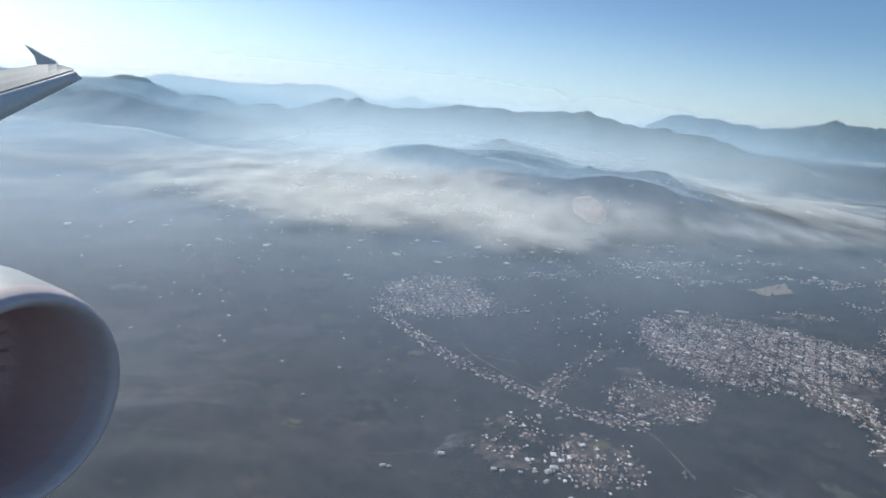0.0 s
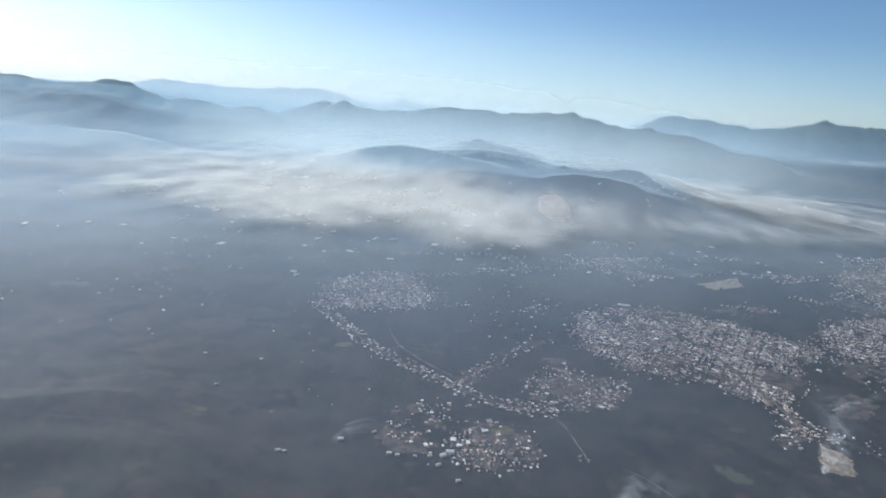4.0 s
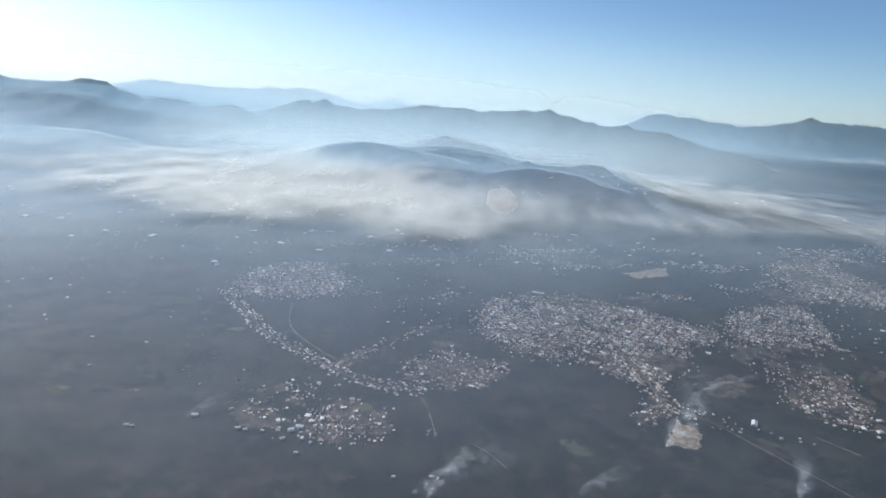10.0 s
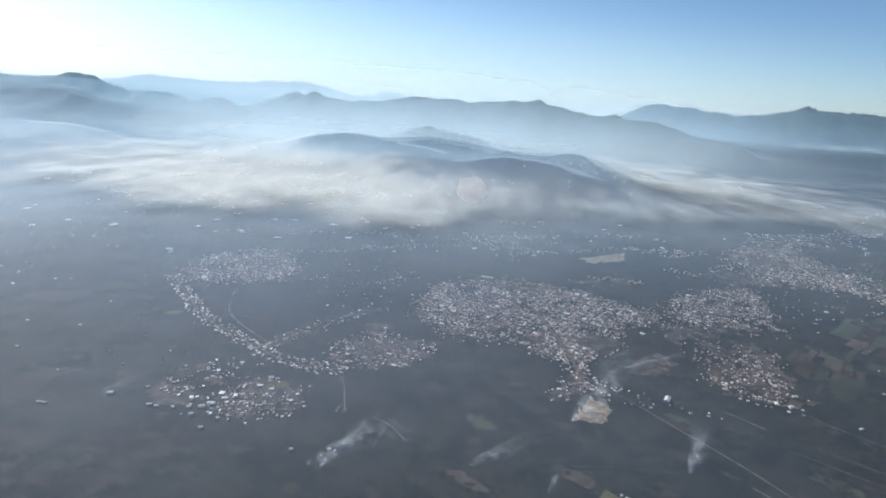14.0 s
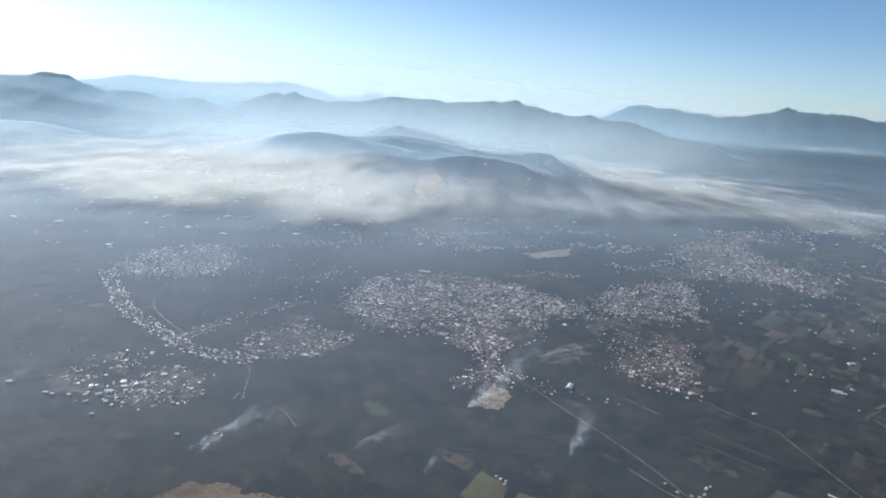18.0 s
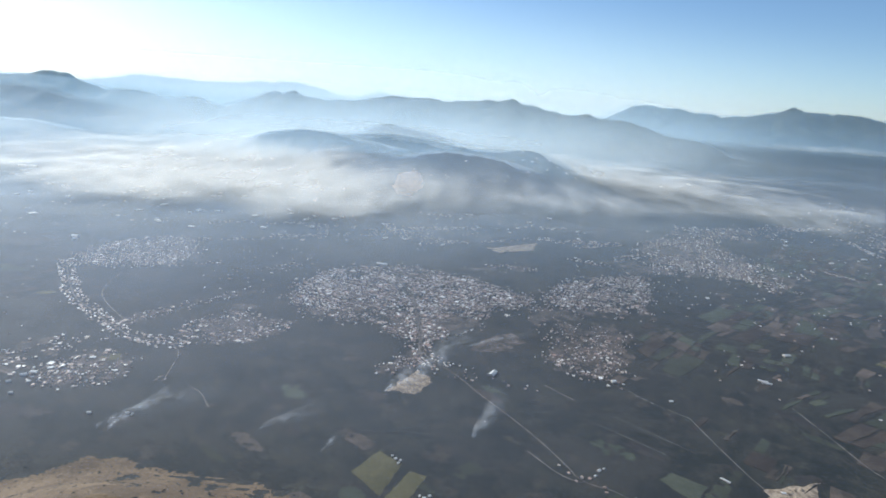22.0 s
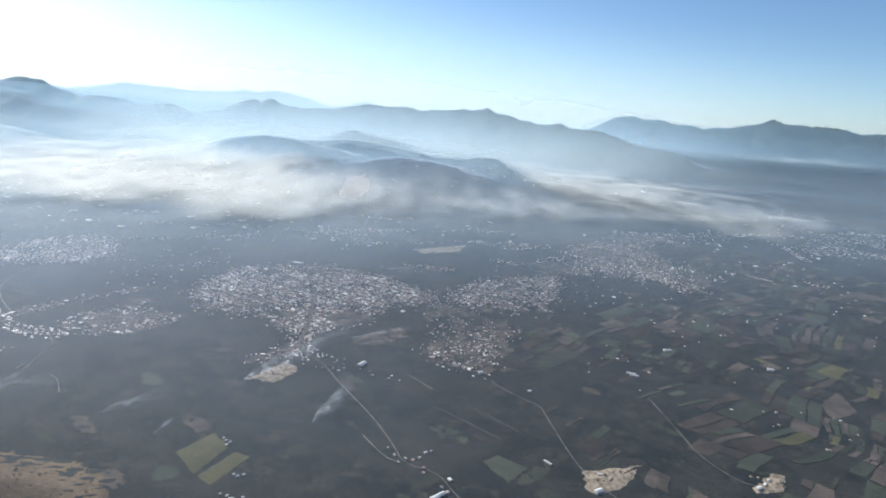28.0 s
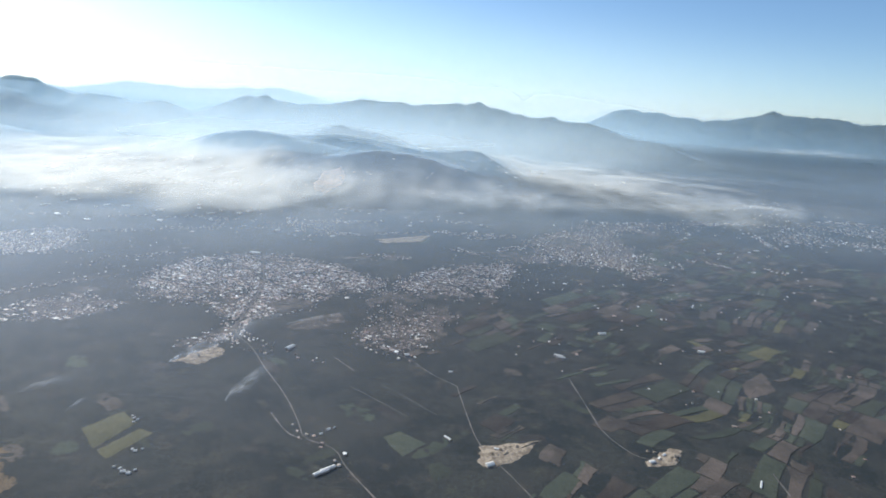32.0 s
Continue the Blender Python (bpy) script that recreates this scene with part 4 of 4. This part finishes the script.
    kinds += [0] * 4 + [1] * 4
me = mesh_of("hill_houses", verts, faces, WALLS)
me.materials.append(SHEET)
me.polygons.foreach_set("material_index", kinds)
tagged(new("hill_houses", me), "scattered white houses on the wooded hills", "houses", kind="stuff")

# ---- fields ----
FIELD_TURN = 45.0
fields = []
frng = random.Random(7)


def split(u0, u1, v0, v1):
    w, h = u1 - u0, v1 - v0
    if w > 36 or h > 15 or (max(w * 0.4, h) > 6.0 and frng.random() < 0.6):
        k = frng.uniform(0.3, 0.7)
        if w > h * frng.uniform(1.6, 4.2):
            split(u0, u0 + w * k, v0, v1), split(u0 + w * k, u1, v0, v1)
        else:
            split(u0, u1, v0, v0 + h * k), split(u0, u1, v0 + h * k, v1)
    else:
        fields.append((u0, u1, v0, v1))


split(-330, 420, -400, 300)
ca, sa = math.cos(radians(FIELD_TURN)), math.sin(radians(FIELD_TURN))
made = 0
joined = {0: [], 1: [], 2: []}
KINDS = [FIELD, GRASS, DRY]
EAST = [(318, 262), (372, 238), (372, 205), (400, 120), (900, 120), (900, 640), (700, 700), (600, 590), (520, 460), (440, 420), (392, 345), (352, 262)]
fields.sort(key=lambda f: (f[2] + f[3]) + 0.3 * (f[0] + f[1]))
for u0, u1, v0, v1 in fields:
    m = frng.uniform(0.15, 0.5)
    q = [(u0 + m, v0 + m), (u1 - m, v0 + m), (u1 - m * 1.5, v1 - m), (u0 + m, v1 - m * 1.5)]
    q = [(430 + (u * ca - v * sa) + frng.uniform(-0.6, 0.6), 290 + (u * sa + v * ca) + frng.uniform(-0.6, 0.6)) for u, v in q]
    q = [(x + (float(lattice(np.array([x / 55]), np.array([y / 55]), 91)[0]) - 0.5) * 26, y + (float(lattice(np.array([x / 55]), np.array([y / 55]), 92)[0]) - 0.5) * 26) for x, y in q]
    mid = np.mean(np.array(q), axis=0)
    r = frng.random()
    wooded = float(fractal(np.array([mid[0]]), np.array([mid[1]]), 60, 3)[0])
    if not inside(np.array([mid[0]]), np.array([mid[1]]), EAST)[0] or r < 0.30 + (wooded - 0.45) * 2.8:
        continue
    if not bool(free(np.array([p[0] for p in q]), np.array([p[1] for p in q])).all()):
        continue
    kind = 0 if frng.random() < 0.56 else (1 if frng.random() < 0.93 else 2)
    take([(x * 0.9 + mid[0] * 0.1, y * 0.9 + mid[1] * 0.1) for x, y in q])
    zz = 0.10 + frng.uniform(0, 0.05)
    ring = []
    for (ax, ay), (bx, by) in zip(q, q[1:] + q[:1]):
        side = math.hypot(bx - ax, by - ay)
        cuts = [0.0] + sorted(frng.uniform(0.1, 0.9) for _ in range(3))
        bow = frng.uniform(-0.07, 0.07) * side
        for c in cuts:
            off = bow * 4 * c * (1 - c) + (frng.uniform(-0.5, 0.5) * min(1.0, side * 0.12) if c else frng.uniform(-0.5, 0.2))
            ring.append((ax + (bx - ax) * c - (by - ay) / side * off, ay + (by - ay) * c + (bx - ax) / side * off))
    n = len(ring)
    verts = [(x, y, zz) for x, y in ring] + [(x * 0.94 + mid[0] * 0.06, y * 0.94 + mid[1] * 0.06, zz + 0.05) for x, y in ring] + [(x, y, -0.1) for x, y in ring]
    quads = [tuple(range(n, 2 * n))] + [(i, (i + 1) % n, n + (i + 1) % n, n + i) for i in range(n)] + [(2 * n + i, 2 * n + (i + 1) % n, (i + 1) % n, i) for i in range(n)]
    if made < 280:
        part("field", mesh_of("field", verts, quads, KINDS[kind]), ground)
        made += 1
    else:
        joined[kind].append((verts, quads))
for kind, rows in joined.items():
    verts, faces = [], []
    for v, f in rows:
        k = len(verts)
        verts += v
        faces += [tuple(k + i for i in q) for q in f]
    if verts:
        tagged(new("far_fields", mesh_of("far_fields", verts, faces, KINDS[kind])), ("patchwork of brown ploughed fields", "patchwork of green fields", "patchwork of dry yellowish fields")[kind], "fields", kind="stuff")

# ---- woods ----
for h in HOUSES:
    i, j = int((h[1] - MY0) / CELL), int((h[0] - MX0) / CELL)
    if 1 <= i < MH - 1 and 1 <= j < MW - 1:
        taken[i - 1:i + 2, j - 1:j + 2] = True
DOME = np.array([(math.cos(k * math.pi / 3), math.sin(k * math.pi / 3), -0.4) for k in range(6)] + [(0, 0, 1.0)])
DOME_F = np.array([(k, (k + 1) % 6, 6) for k in range(6)])


def crowns(name, x, y, r, h, material, label, seed):
    """Many small leafy clumps, each uneven, joined into one mesh."""
    rng = np.random.default_rng(seed)
    n = len(x)
    v = DOME[None] * (0.7 + 0.6 * rng.random((n, 7, 1)))
    v = v * np.stack([r, r, h], -1)[:, None, :] + np.stack([x, y, relief(x, y) + h * 0.2], -1)[:, None, :]
    f = (DOME_F[None] + (np.arange(n) * 7)[:, None, None]).reshape(-1, 3)
    me = bpy.data.meshes.new(name)
    me.vertices.add(n * 7)
    me.vertices.foreach_set("co", v.astype(np.float32).ravel())
    me.loops.add(len(f) * 3)
    me.loops.foreach_set("vertex_index", f.astype(np.int32).ravel())
    me.polygons.add(len(f))
    me.polygons.foreach_set("loop_start", np.arange(0, len(f) * 3, 3, dtype=np.int32))
    me.polygons.foreach_set("use_smooth", [True] * len(f))
    me.materials.append(material)
    me.update(calc_edges=True)
    return tagged(new(name, me), label, "woodland", kind="stuff")


def wood(x0, x1, y0, y1, gap, dense, seed, label, r0=0.7, r1=1.5):
    rng = np.random.default_rng(seed)
    X, Y = np.meshgrid(np.arange(x0, x1, gap), np.arange(y0, y1, gap))
    x, y = (X + rng.uniform(-gap, gap, X.shape) * 0.6).ravel(), (Y + rng.uniform(-gap, gap, X.shape) * 0.6).ravel()
    ok = (fractal(x, y, 26, seed) * 0.75 + rng.random(x.shape) * 0.25 > 1 - dense * np.clip((x + 20) / 80, 0, 1) ** 0.5) & free(x, y)
    for poly in (TOWN_A, HAM_B, GRP_C, TOWN_D, TOWN_D2, TOWN_E, TOWN_F, TOWN_F2, TOWN_G):
        ok &= ~(inside(x, y, poly) & (rng.random(x.shape) < 0.55))
    x, y = x[ok], y[ok]
    r = rng.uniform(r0, r1, x.shape) * gap / 1.5
    return crowns("woodland", x, y, r, r * rng.uniform(0.12, 0.34, x.shape), LEAVES, label, seed)


wood(40, 600, 112, 260, 0.56, 0.54, 51, "dark evergreen woodland and scrub of uneven crowns")
wood(0, 640, 260, 420, 0.9, 0.52, 52, "dark woodland between the towns")
wood(-20, 640, 420, 620, 1.5, 0.50, 56, "dark woodland north of the town")
wood(600, 800, 140, 420, 1.4, 0.46, 54, "dark hedges and copses among eastern fields")


rb = np.random.default_rng(66)
bx, by = rb.uniform(95, 210, 420), rb.uniform(96, 160, 420)
crowns("bushes", bx, by, rb.uniform(0.3, 0.8, 420), rb.uniform(0.2, 0.5, 420), LEAVES, "dark bushes on the bare brown hillside", 66)
# ---- barns and yards ----
def barn(x, y, turn, w, d, h, label, material=SHEET):
    """A long shed: walls, pitched sheet roof, gate."""
    b = tagged(new("barn"), label, "barn", "barns of the plain")
    b.matrix_basis = pose(x, y, float(relief(np.array([x]), np.array([y]))[0]), 0, 0, turn)
    pts = [(px - 0.0, py, pz) for px, py, pz in house_points(0, 0, 0, w, d, h, 0.22 * d)]
    z0 = pts[0][2] + 0.3
    pts = [(px, py, pz - z0) for px, py, pz in pts]
    part("walls", mesh_of("barn_walls", pts[:8], WALL_FACES, WALLS), b)
    part("roof", mesh_of("barn_roof", pts[4:], [tuple(i - 4 for i in f) for f in ROOF_FACES], material), b, "pale sheet-metal roof")
    return b


barn(202, 447, -12, 9.0, 3.2, 1.2, "long white warehouse at the town's edge")
barn(280, 254, 62, 5.5, 2.6, 1.0, "pale long shed beside the woods")
barn(319, 143, 40, 6.0, 1.4, 0.8, "white farm shed beside the road")
barn(321, 145.5, 40, 6.0, 1.4, 0.8, "white farm shed beside the road")
for hx, hy, turn, w in ((249, 137, 15, 1.8), (251.4, 136.2, 15, 1.5), (247.2, 138.6, 60, 1.2), (252.8, 138.2, 20, 1.0), (244.6, 139.4, 10, 0.9), (235, 173, 40, 1.3), (237, 172, 40, 1.0), (233.6, 174.8, 0, 0.9), (236.4, 170, 40, 1.1), (247, 150, 20, 1.3), (249, 151.4, 30, 1.0), (245.4, 151, 70, 0.9), (316, 173.4, 40, 1.5), (313.6, 169.6, 40, 1.2), (318.2, 174.8, 40, 1.0), (368, 236, 10, 1.8), (119, 194, 20, 1.6), (121.5, 193, 70, 1.2)):
    barn(hx, hy, turn, w, w * 0.65, 0.5, "small white farm building in a clearing of the woods")
for hx, hy, turn, w in ((-12, 216, 20, 2.0), (26, 236, 40, 1.8), (34, 220, 10, 2.2), (37.5, 219, 10, 1.8), (55, 214, 30, 2.0), (45, 219, -20, 1.6), (-9.5, 215.6, 20, 1.6), (-56, 267, 0, 1.5), (63, 204, 15, 1.8), (104, 192, 0, 1.6)):
    barn(hx, hy, turn, w, w * 0.6, 0.8, "small white building catching the sun at the hamlet's edge")
barn(430, 266, -20, 5.0, 1.3, 0.8, "white farm shed among fields")
barn(430.8, 263.6, -20, 5.0, 1.3, 0.8, "white farm shed among fields")
barn(465, 305, 10, 4.4, 2.4, 0.9, "white farm building among fields")
barn(520, 285, -15, 3.4, 2.0, 0.9, "white farm building among fields")
barn(382.5, 154.6, 30, 3.4, 1.8, 0.8, "pale site shed on the sandy yard")
barn(449, 163, 20, 2.6, 1.4, 0.8, "pale site shed on the sandy yard")
barn(386, 166, -10, 1.8, 1.0, 0.5, "small hut on the sandy yard")
barn(453, 166, 55, 1.9, 1.0, 0.5, "small hut on the sandy yard")
barn(456, 169, 35, 1.7, 1.0, 0.5, "small hut on the sandy yard")
barn(366, 172, -48, 3.8, 0.9, 0.5, "low white greenhouse in a green field")
barn(488, 152, 60, 5.0, 0.7, 0.5, "low white greenhouse among fields")
barn(344, 254, 10, 2.4, 2.0, 0.8, "white house with a bright roof at the village edge")
barn(12, 229, 5, 2.6, 1.6, 0.9, "pale farmhouse beside a smoking fire")
barn(-66, 470, 0, 5.0, 4.0, 1.3, "white building on the plain")
barn(-62, 463, 20, 4.0, 3.0, 1.2, "white building on the plain")
barn(660, 862, -10, 12.0, 6.0, 1.8, "distant white hall in the smoky town")
barn(-346, 830, 0, 26.0, 7.0, 2.0, "distant white hall on the western plain")
barn(60, 224, 0, 3.4, 2.0, 0.9, "white barn at the hamlet")
barn(57, 221, 30, 2.6, 1.8, 0.9, "white barn at the hamlet")

# spoil heaps in the sandy yards
hr = random.Random(12)
for cx, cy, n in ((388, 164, 9), (456, 167, 8), (238, 239, 5)):
    for _ in range(n):
        x, y, r = cx + hr.uniform(-7, 7), cy + hr.uniform(-5, 5), hr.uniform(0.5, 1.3)
        bm = bmesh.new()
        bmesh.ops.create_cone(bm, segments=11, radius1=r, radius2=r * 0.15, depth=r * 0.7, cap_ends=True)
        for v in bm.verts:
            v.co.x *= 1 + hr.uniform(-0.25, 0.25)
            v.co.y *= 1 + hr.uniform(-0.25, 0.25)
            v.co.z += r * 0.35
        me = bpy.data.meshes.new("sand_heap")
        bm.to_mesh(me)
        bm.free()
        me.materials.append(SAND)
        heap = tagged(new("sand_heap", me), "heap of pale sand on a bare yard", "heap", "heaps of the yards")
        heap.location = (x, y, 0.2)

# ---- smoke columns ----
def plume_material(name, colour, density, scale):
    m = smoke(name, colour, density, scale, 0.34, 0.80, None, False)
    n, l = m.node_tree.nodes, m.node_tree.links
    mix = n["Material Output"].inputs[0].links[0].from_node
    a = mix.inputs[0].links[0].from_socket
    uv = n.new("ShaderNodeSeparateXYZ")
    l.new(n.new("ShaderNodeUVMap").outputs[0], uv.inputs[0])
    u, v = uv.outputs[0], uv.outputs[1]
    side = maths(n, l, "POWER", maths(n, l, "MULTIPLY", maths(n, l, "MULTIPLY", v, maths(n, l, "SUBTRACT", 1.0, v)), 4.0), 1.6)
    thin = maths(n, l, "POWER", maths(n, l, "SUBTRACT", 1.0, u, True), 1.1)
    l.new(maths(n, l, "MULTIPLY", a, maths(n, l, "MULTIPLY", side, thin)), mix.inputs[0])
    return m


FUME = plume_material("bonfire_smoke", (0.90, 0.92, 0.95), 0.50, 0.22)


def plume(x, y, dx, dy, length, width, rise, seed, label="white bonfire smoke trailing over the woods"):
    """Smoke from a fire: a widening, rounded trail that drifts and thins."""
    u, v = np.meshgrid(np.linspace(0, 1, 30), np.linspace(-1, 1, 11), indexing="ij")
    w = width * (0.14 + 0.86 * u ** 0.8) * (0.8 + 0.4 * lattice(u * 6, v * 0 + seed, seed))
    cx, cy = x + dx * length * u + (-dy) * width * 0.10 * np.sin(u * 4 + seed), y + dy * length * u + dx * width * 0.10 * np.sin(u * 4 + seed)
    z0 = float(relief(np.array([float(x)]), np.array([float(y)]))[0])
    cz = z0 + rise * u ** 0.7 + w * 0.10 * (1 - v * v)
    X, Y = cx - dy * v * w * 0.5, cy + dx * v * w * 0.5
    ob = new("smoke_plume", grid_mesh("smoke_plume", X, Y, cz + 0.2, FUME, False))
    me = ob.data
    lay = me.uv_layers.new(name="UVMap")
    loops = np.empty(len(me.loops), dtype=np.int32)
    me.loops.foreach_get("vertex_index", loops)
    lay.data.foreach_set("uv", np.stack([u, (v + 1) / 2], -1).reshape(-1, 2).astype(np.float32)[loops].ravel())
    return tagged(ob, label, "smoke", "bonfire smoke", "stuff")


plume(114, 180, 0.8, 0.6, 54, 30, 7, 1)
plume(116, 182, 0.7, 0.7, 40, 18, 9, 11)
plume(178, 187, 0.8, 0.6, 30, 20, 5, 2)
plume(267, 191, 0.45, 0.89, 34, 20, 8, 3)
plume(267, 191, 0.55, 0.83, 24, 11, 10, 13)
plume(226, 228, 0.62, 0.78, 92, 38, 9, 4)
plume(227, 226, 0.55, 0.84, 50, 18, 7, 14)
plume(205, 175, 0.7, 0.7, 12, 8, 4, 5)
plume(8, 226, 0.8, 0.4, 24, 22, 6, 6)
plume(288, 557, 0.95, 0.3, 46, 22, 8, 7)
plume(270, 288, 0.9, 0.4, 50, 12, 5, 8)
for px, py, k in [(16, 535, 1), (82, 485, 0.7), (-97, 579, 1), (-36, 654, 1.5), (-24, 740, 2.2), (-105, 684, 1.5), (40, 600, 1.2), (120, 520, 0.7), (-60, 700, 2)]:
    plume(px, py, 0.3, 0.95, 26 * k, 9 * k, 12 * k, int(px) % 7 + 3, "distant white smoke column rising from the plain")
prng = random.Random(19)
for k in range(34):
    px, py = prng.gauss(-40, 130), prng.gauss(740, 110)
    plume(px, py, prng.uniform(-0.2, 0.6), 0.9, prng.uniform(22, 50), prng.uniform(12, 26), prng.uniform(14, 30), k % 9 + 3, "distant white smoke puff in the valley")

# ---- the airliner whose window this is ----
def seen(x, y, d):
    """A place d metres ahead of the first eye, in line with a point of its view."""
    f = 784 / math.tan(radians(72.8 / 2))
    return pose(0, 0, EYE, TILT, LEAN, TURN) @ Vector(((x - 784) / f * d, d, (441 - y) / f * d))


def coating(name, colour, rough, metallic=0.0):
    """Aircraft paint or lining: even, with faint streaks and grime."""
    m, n, l = node_material(name)
    b = n["Principled BSDF"]
    wear = ramp(n, l, noise_of(n, l, 3.0, 5.0, 0.6, None, (20, (1.0, 4.0, 4.0))), [(0.3, (0.93, 0.93, 0.94)), (0.7, (1.04, 1.03, 1.02))])
    l.new(mixed(n, l, 1.0, colour, wear, "MULTIPLY"), b.inputs["Base Color"])
    b.inputs["Roughness"].default_value, b.inputs["Metallic"].default_value = rough, metallic
    return m


# Cowl and wing skin colours are darkened to offset the direct sun.
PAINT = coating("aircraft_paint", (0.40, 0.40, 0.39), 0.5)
SKIN = coating("wing_skin", (0.30, 0.31, 0.31), 0.75)
# Slat and fence grey is lightened and warmed to stand in for bounce light.
LIFTED_GREY = coating("aircraft_grey_lifted", (0.86, 0.80, 0.74), 0.5)
ALU = coating("polished_lip", (0.74, 0.60, 0.55), 0.5, 0.1)
DUCT = coating("inlet_lining", (0.80, 0.58, 0.52), 0.8)
airliner = tagged(new("airliner"), "white twin-jet airliner's wing tip and engine outside the window", "aircraft")


def loft(name, stations, material, parent, label=""):
    """A closed skin through rings of equal length."""
    n, k = len(stations), len(stations[0])
    verts = [p for ring in stations for p in ring]
    faces = [(i * k + j, i * k + (j + 1) % k, (i + 1) * k + (j + 1) % k, (i + 1) * k + j) for i in range(n - 1) for j in range(k)]
    faces += [tuple(range(k))[::-1], tuple((n - 1) * k + j for j in range(k))]
    return part(name, mesh_of(name, verts, faces, material, shade=name == "slat"), parent, label)


wing_rings, slat_rings = [], []
for x in [-320 + 15 * k for k in range(30)] + [130]:
    d = 14.0 + x * 0.0115 if x < 0 else 14.0 + x * 0.0135
    top, mid, low = 125 - 0.155 * x + max(0, x - 92) * 0.45, 163 - 0.305 * x, 208 - 0.51 * x
    wing_rings.append([seen(x, mid, d), seen(x, (mid * 2 + top) / 3, d + 0.3), seen(x, (mid + top * 2) / 3, d + 0.65), seen(x, top, d + 1.05), seen(x, top + 6, d + 1.02), seen(x, mid + 3, d + 0.1)])
    slat_rings.append([seen(x + 4, mid + 2.5, d - 0.02), seen(x + 5, (mid * 2 + low) / 3, d - 0.07), seen(x + 8, (mid + low * 2) / 3, d - 0.03), seen(x + 16, low - 3, d + 0.12), seen(x + 12, low, d + 0.2), seen(x + 4, mid + 5, d + 0.05)])
loft("wing", wing_rings, SKIN, airliner, "light grey upper wing skin")
loft("slat", slat_rings, LIFTED_GREY, airliner, "grey leading-edge slat, lightened in colour to offset its shade")
fence = [(44, 80), (53, 84), (75, 97), (97, 108), (100, 113), (66, 115), (64, 112), (61, 100)]
loft("wingtip_fence", [[seen(x, y, 15.25) for x, y in fence], [seen(x + 2, y, 15.4) for x, y in fence]], LIFTED_GREY, airliner, "grey upright wingtip fence, its colour lightened against the backlight")

eng_c = seen(52, 718, 5.5)
eng_a = (pose(0, 0, 0, TILT, LEAN, TURN).to_3x3() @ Vector((0.93, -0.32, -0.13))).normalized()
eng_m = Matrix.Translation(eng_c) @ eng_a.to_track_quat("X", "Z").to_matrix().to_4x4()


def turned(name, profile, material, parent, label="", n=64):
    """A shell of revolution about the engine's axis, from rows of axial place and radius."""
    verts = [(a, r * math.cos(2 * math.pi * j / n), r * math.sin(2 * math.pi * j / n)) for a, r in profile for j in range(n)]
    faces = [(i * n + j, i * n + (j + 1) % n, (i + 1) * n + (j + 1) % n, (i + 1) * n + j) for i in range(len(profile) - 1) for j in range(n)]
    return part(name, mesh_of(name, verts, faces, material, shade=True), parent, label, eng_m)


turned("engine_cowl", [(-3.6, 0.86), (-2.6, 1.10), (-1.6, 1.20), (-0.9, 1.19), (-0.35, 1.11), (-0.22, 1.085)], PAINT, airliner, "white engine nacelle, its colour toned down to grey for full sun")
turned("inlet_lip", [(-0.22, 1.085), (-0.08, 1.045), (-0.015, 1.005), (0.0, 0.97), (-0.02, 0.935), (-0.10, 0.90), (-0.30, 0.87)], ALU, airliner, "polished metal inlet lip")
turned("inlet_duct", [(-0.30, 0.87), (-0.6, 0.87), (-1.3, 0.90), (-1.62, 0.90), (-1.62, 0.0)], DUCT, airliner, "dark engine inlet lining")
turned("spinner", [(-1.6, 0.28), (-1.35, 0.22), (-1.2, 0.12), (-1.13, 0.0)], DUCT, airliner, "dark fan spinner", 24)
blade = mesh_of("fan_blade", [(-1.08, -0.05, 0.24), (-1.0, 0.04, 0.24), (-1.06, 0.10, 0.86), (-0.94, 0.22, 0.84), (-1.09, -0.05, 0.24), (-1.07, 0.10, 0.87)], [(0, 1, 3, 2), (4, 5, 3, 1), (0, 2, 5, 4)], DUCT)
for k in range(24):
    part("fan_blade", blade, airliner, m=eng_m @ pose(-0.45, 0, 0, k * 15, 0, 0))

# ---- near houses, one by one ----
def house_kind(w, d, h, rise):
    """Meshes of a house about its own foot: walls and roof."""
    pts = house_points(0.0, 0.0, 0.0, w, d, h, rise)
    z0 = pts[0][2] + 0.3
    pts = [(x, y, z - z0) for x, y, z in pts]
    walls = mesh_of("house_walls", pts[:8], WALL_FACES, WALLS)
    e = 0.05
    up = [(x, y, z + e) for x, y, z in pts[4:]] + [(x, y, z - e) for x, y, z in pts[4:8]]
    roof = mesh_of("house_roof", up, [tuple(i - 4 for i in f) for f in ROOF_FACES] + [(6, 7, 1, 0), (7, 8, 2, 1), (8, 9, 3, 2), (9, 6, 0, 3)], ROOFS)
    return walls, roof


kinds = {}
for x, y, turn, w, d, h, rise in HOUSES[:NEAR]:
    key = (round(w * 2.5) / 2.5, round(d * 2.5) / 2.5, round(h * 4) / 4, round(rise, 2))
    if key not in kinds:
        kinds[key] = house_kind(*key)
    hs = new("house")
    hs.matrix_basis = pose(x, y, float(relief(np.array([x]), np.array([y]))[0]), 0, 0, turn)
    flatroof = rise < 0.1
    tagged(hs, ("small flat-roofed house with pale rendered walls" if flatroof else "small gabled house with weathered roof and pale walls"), "house", "houses of the villages")
    part("walls", kinds[key][0], hs)
    part("roof", kinds[key][1], hs)
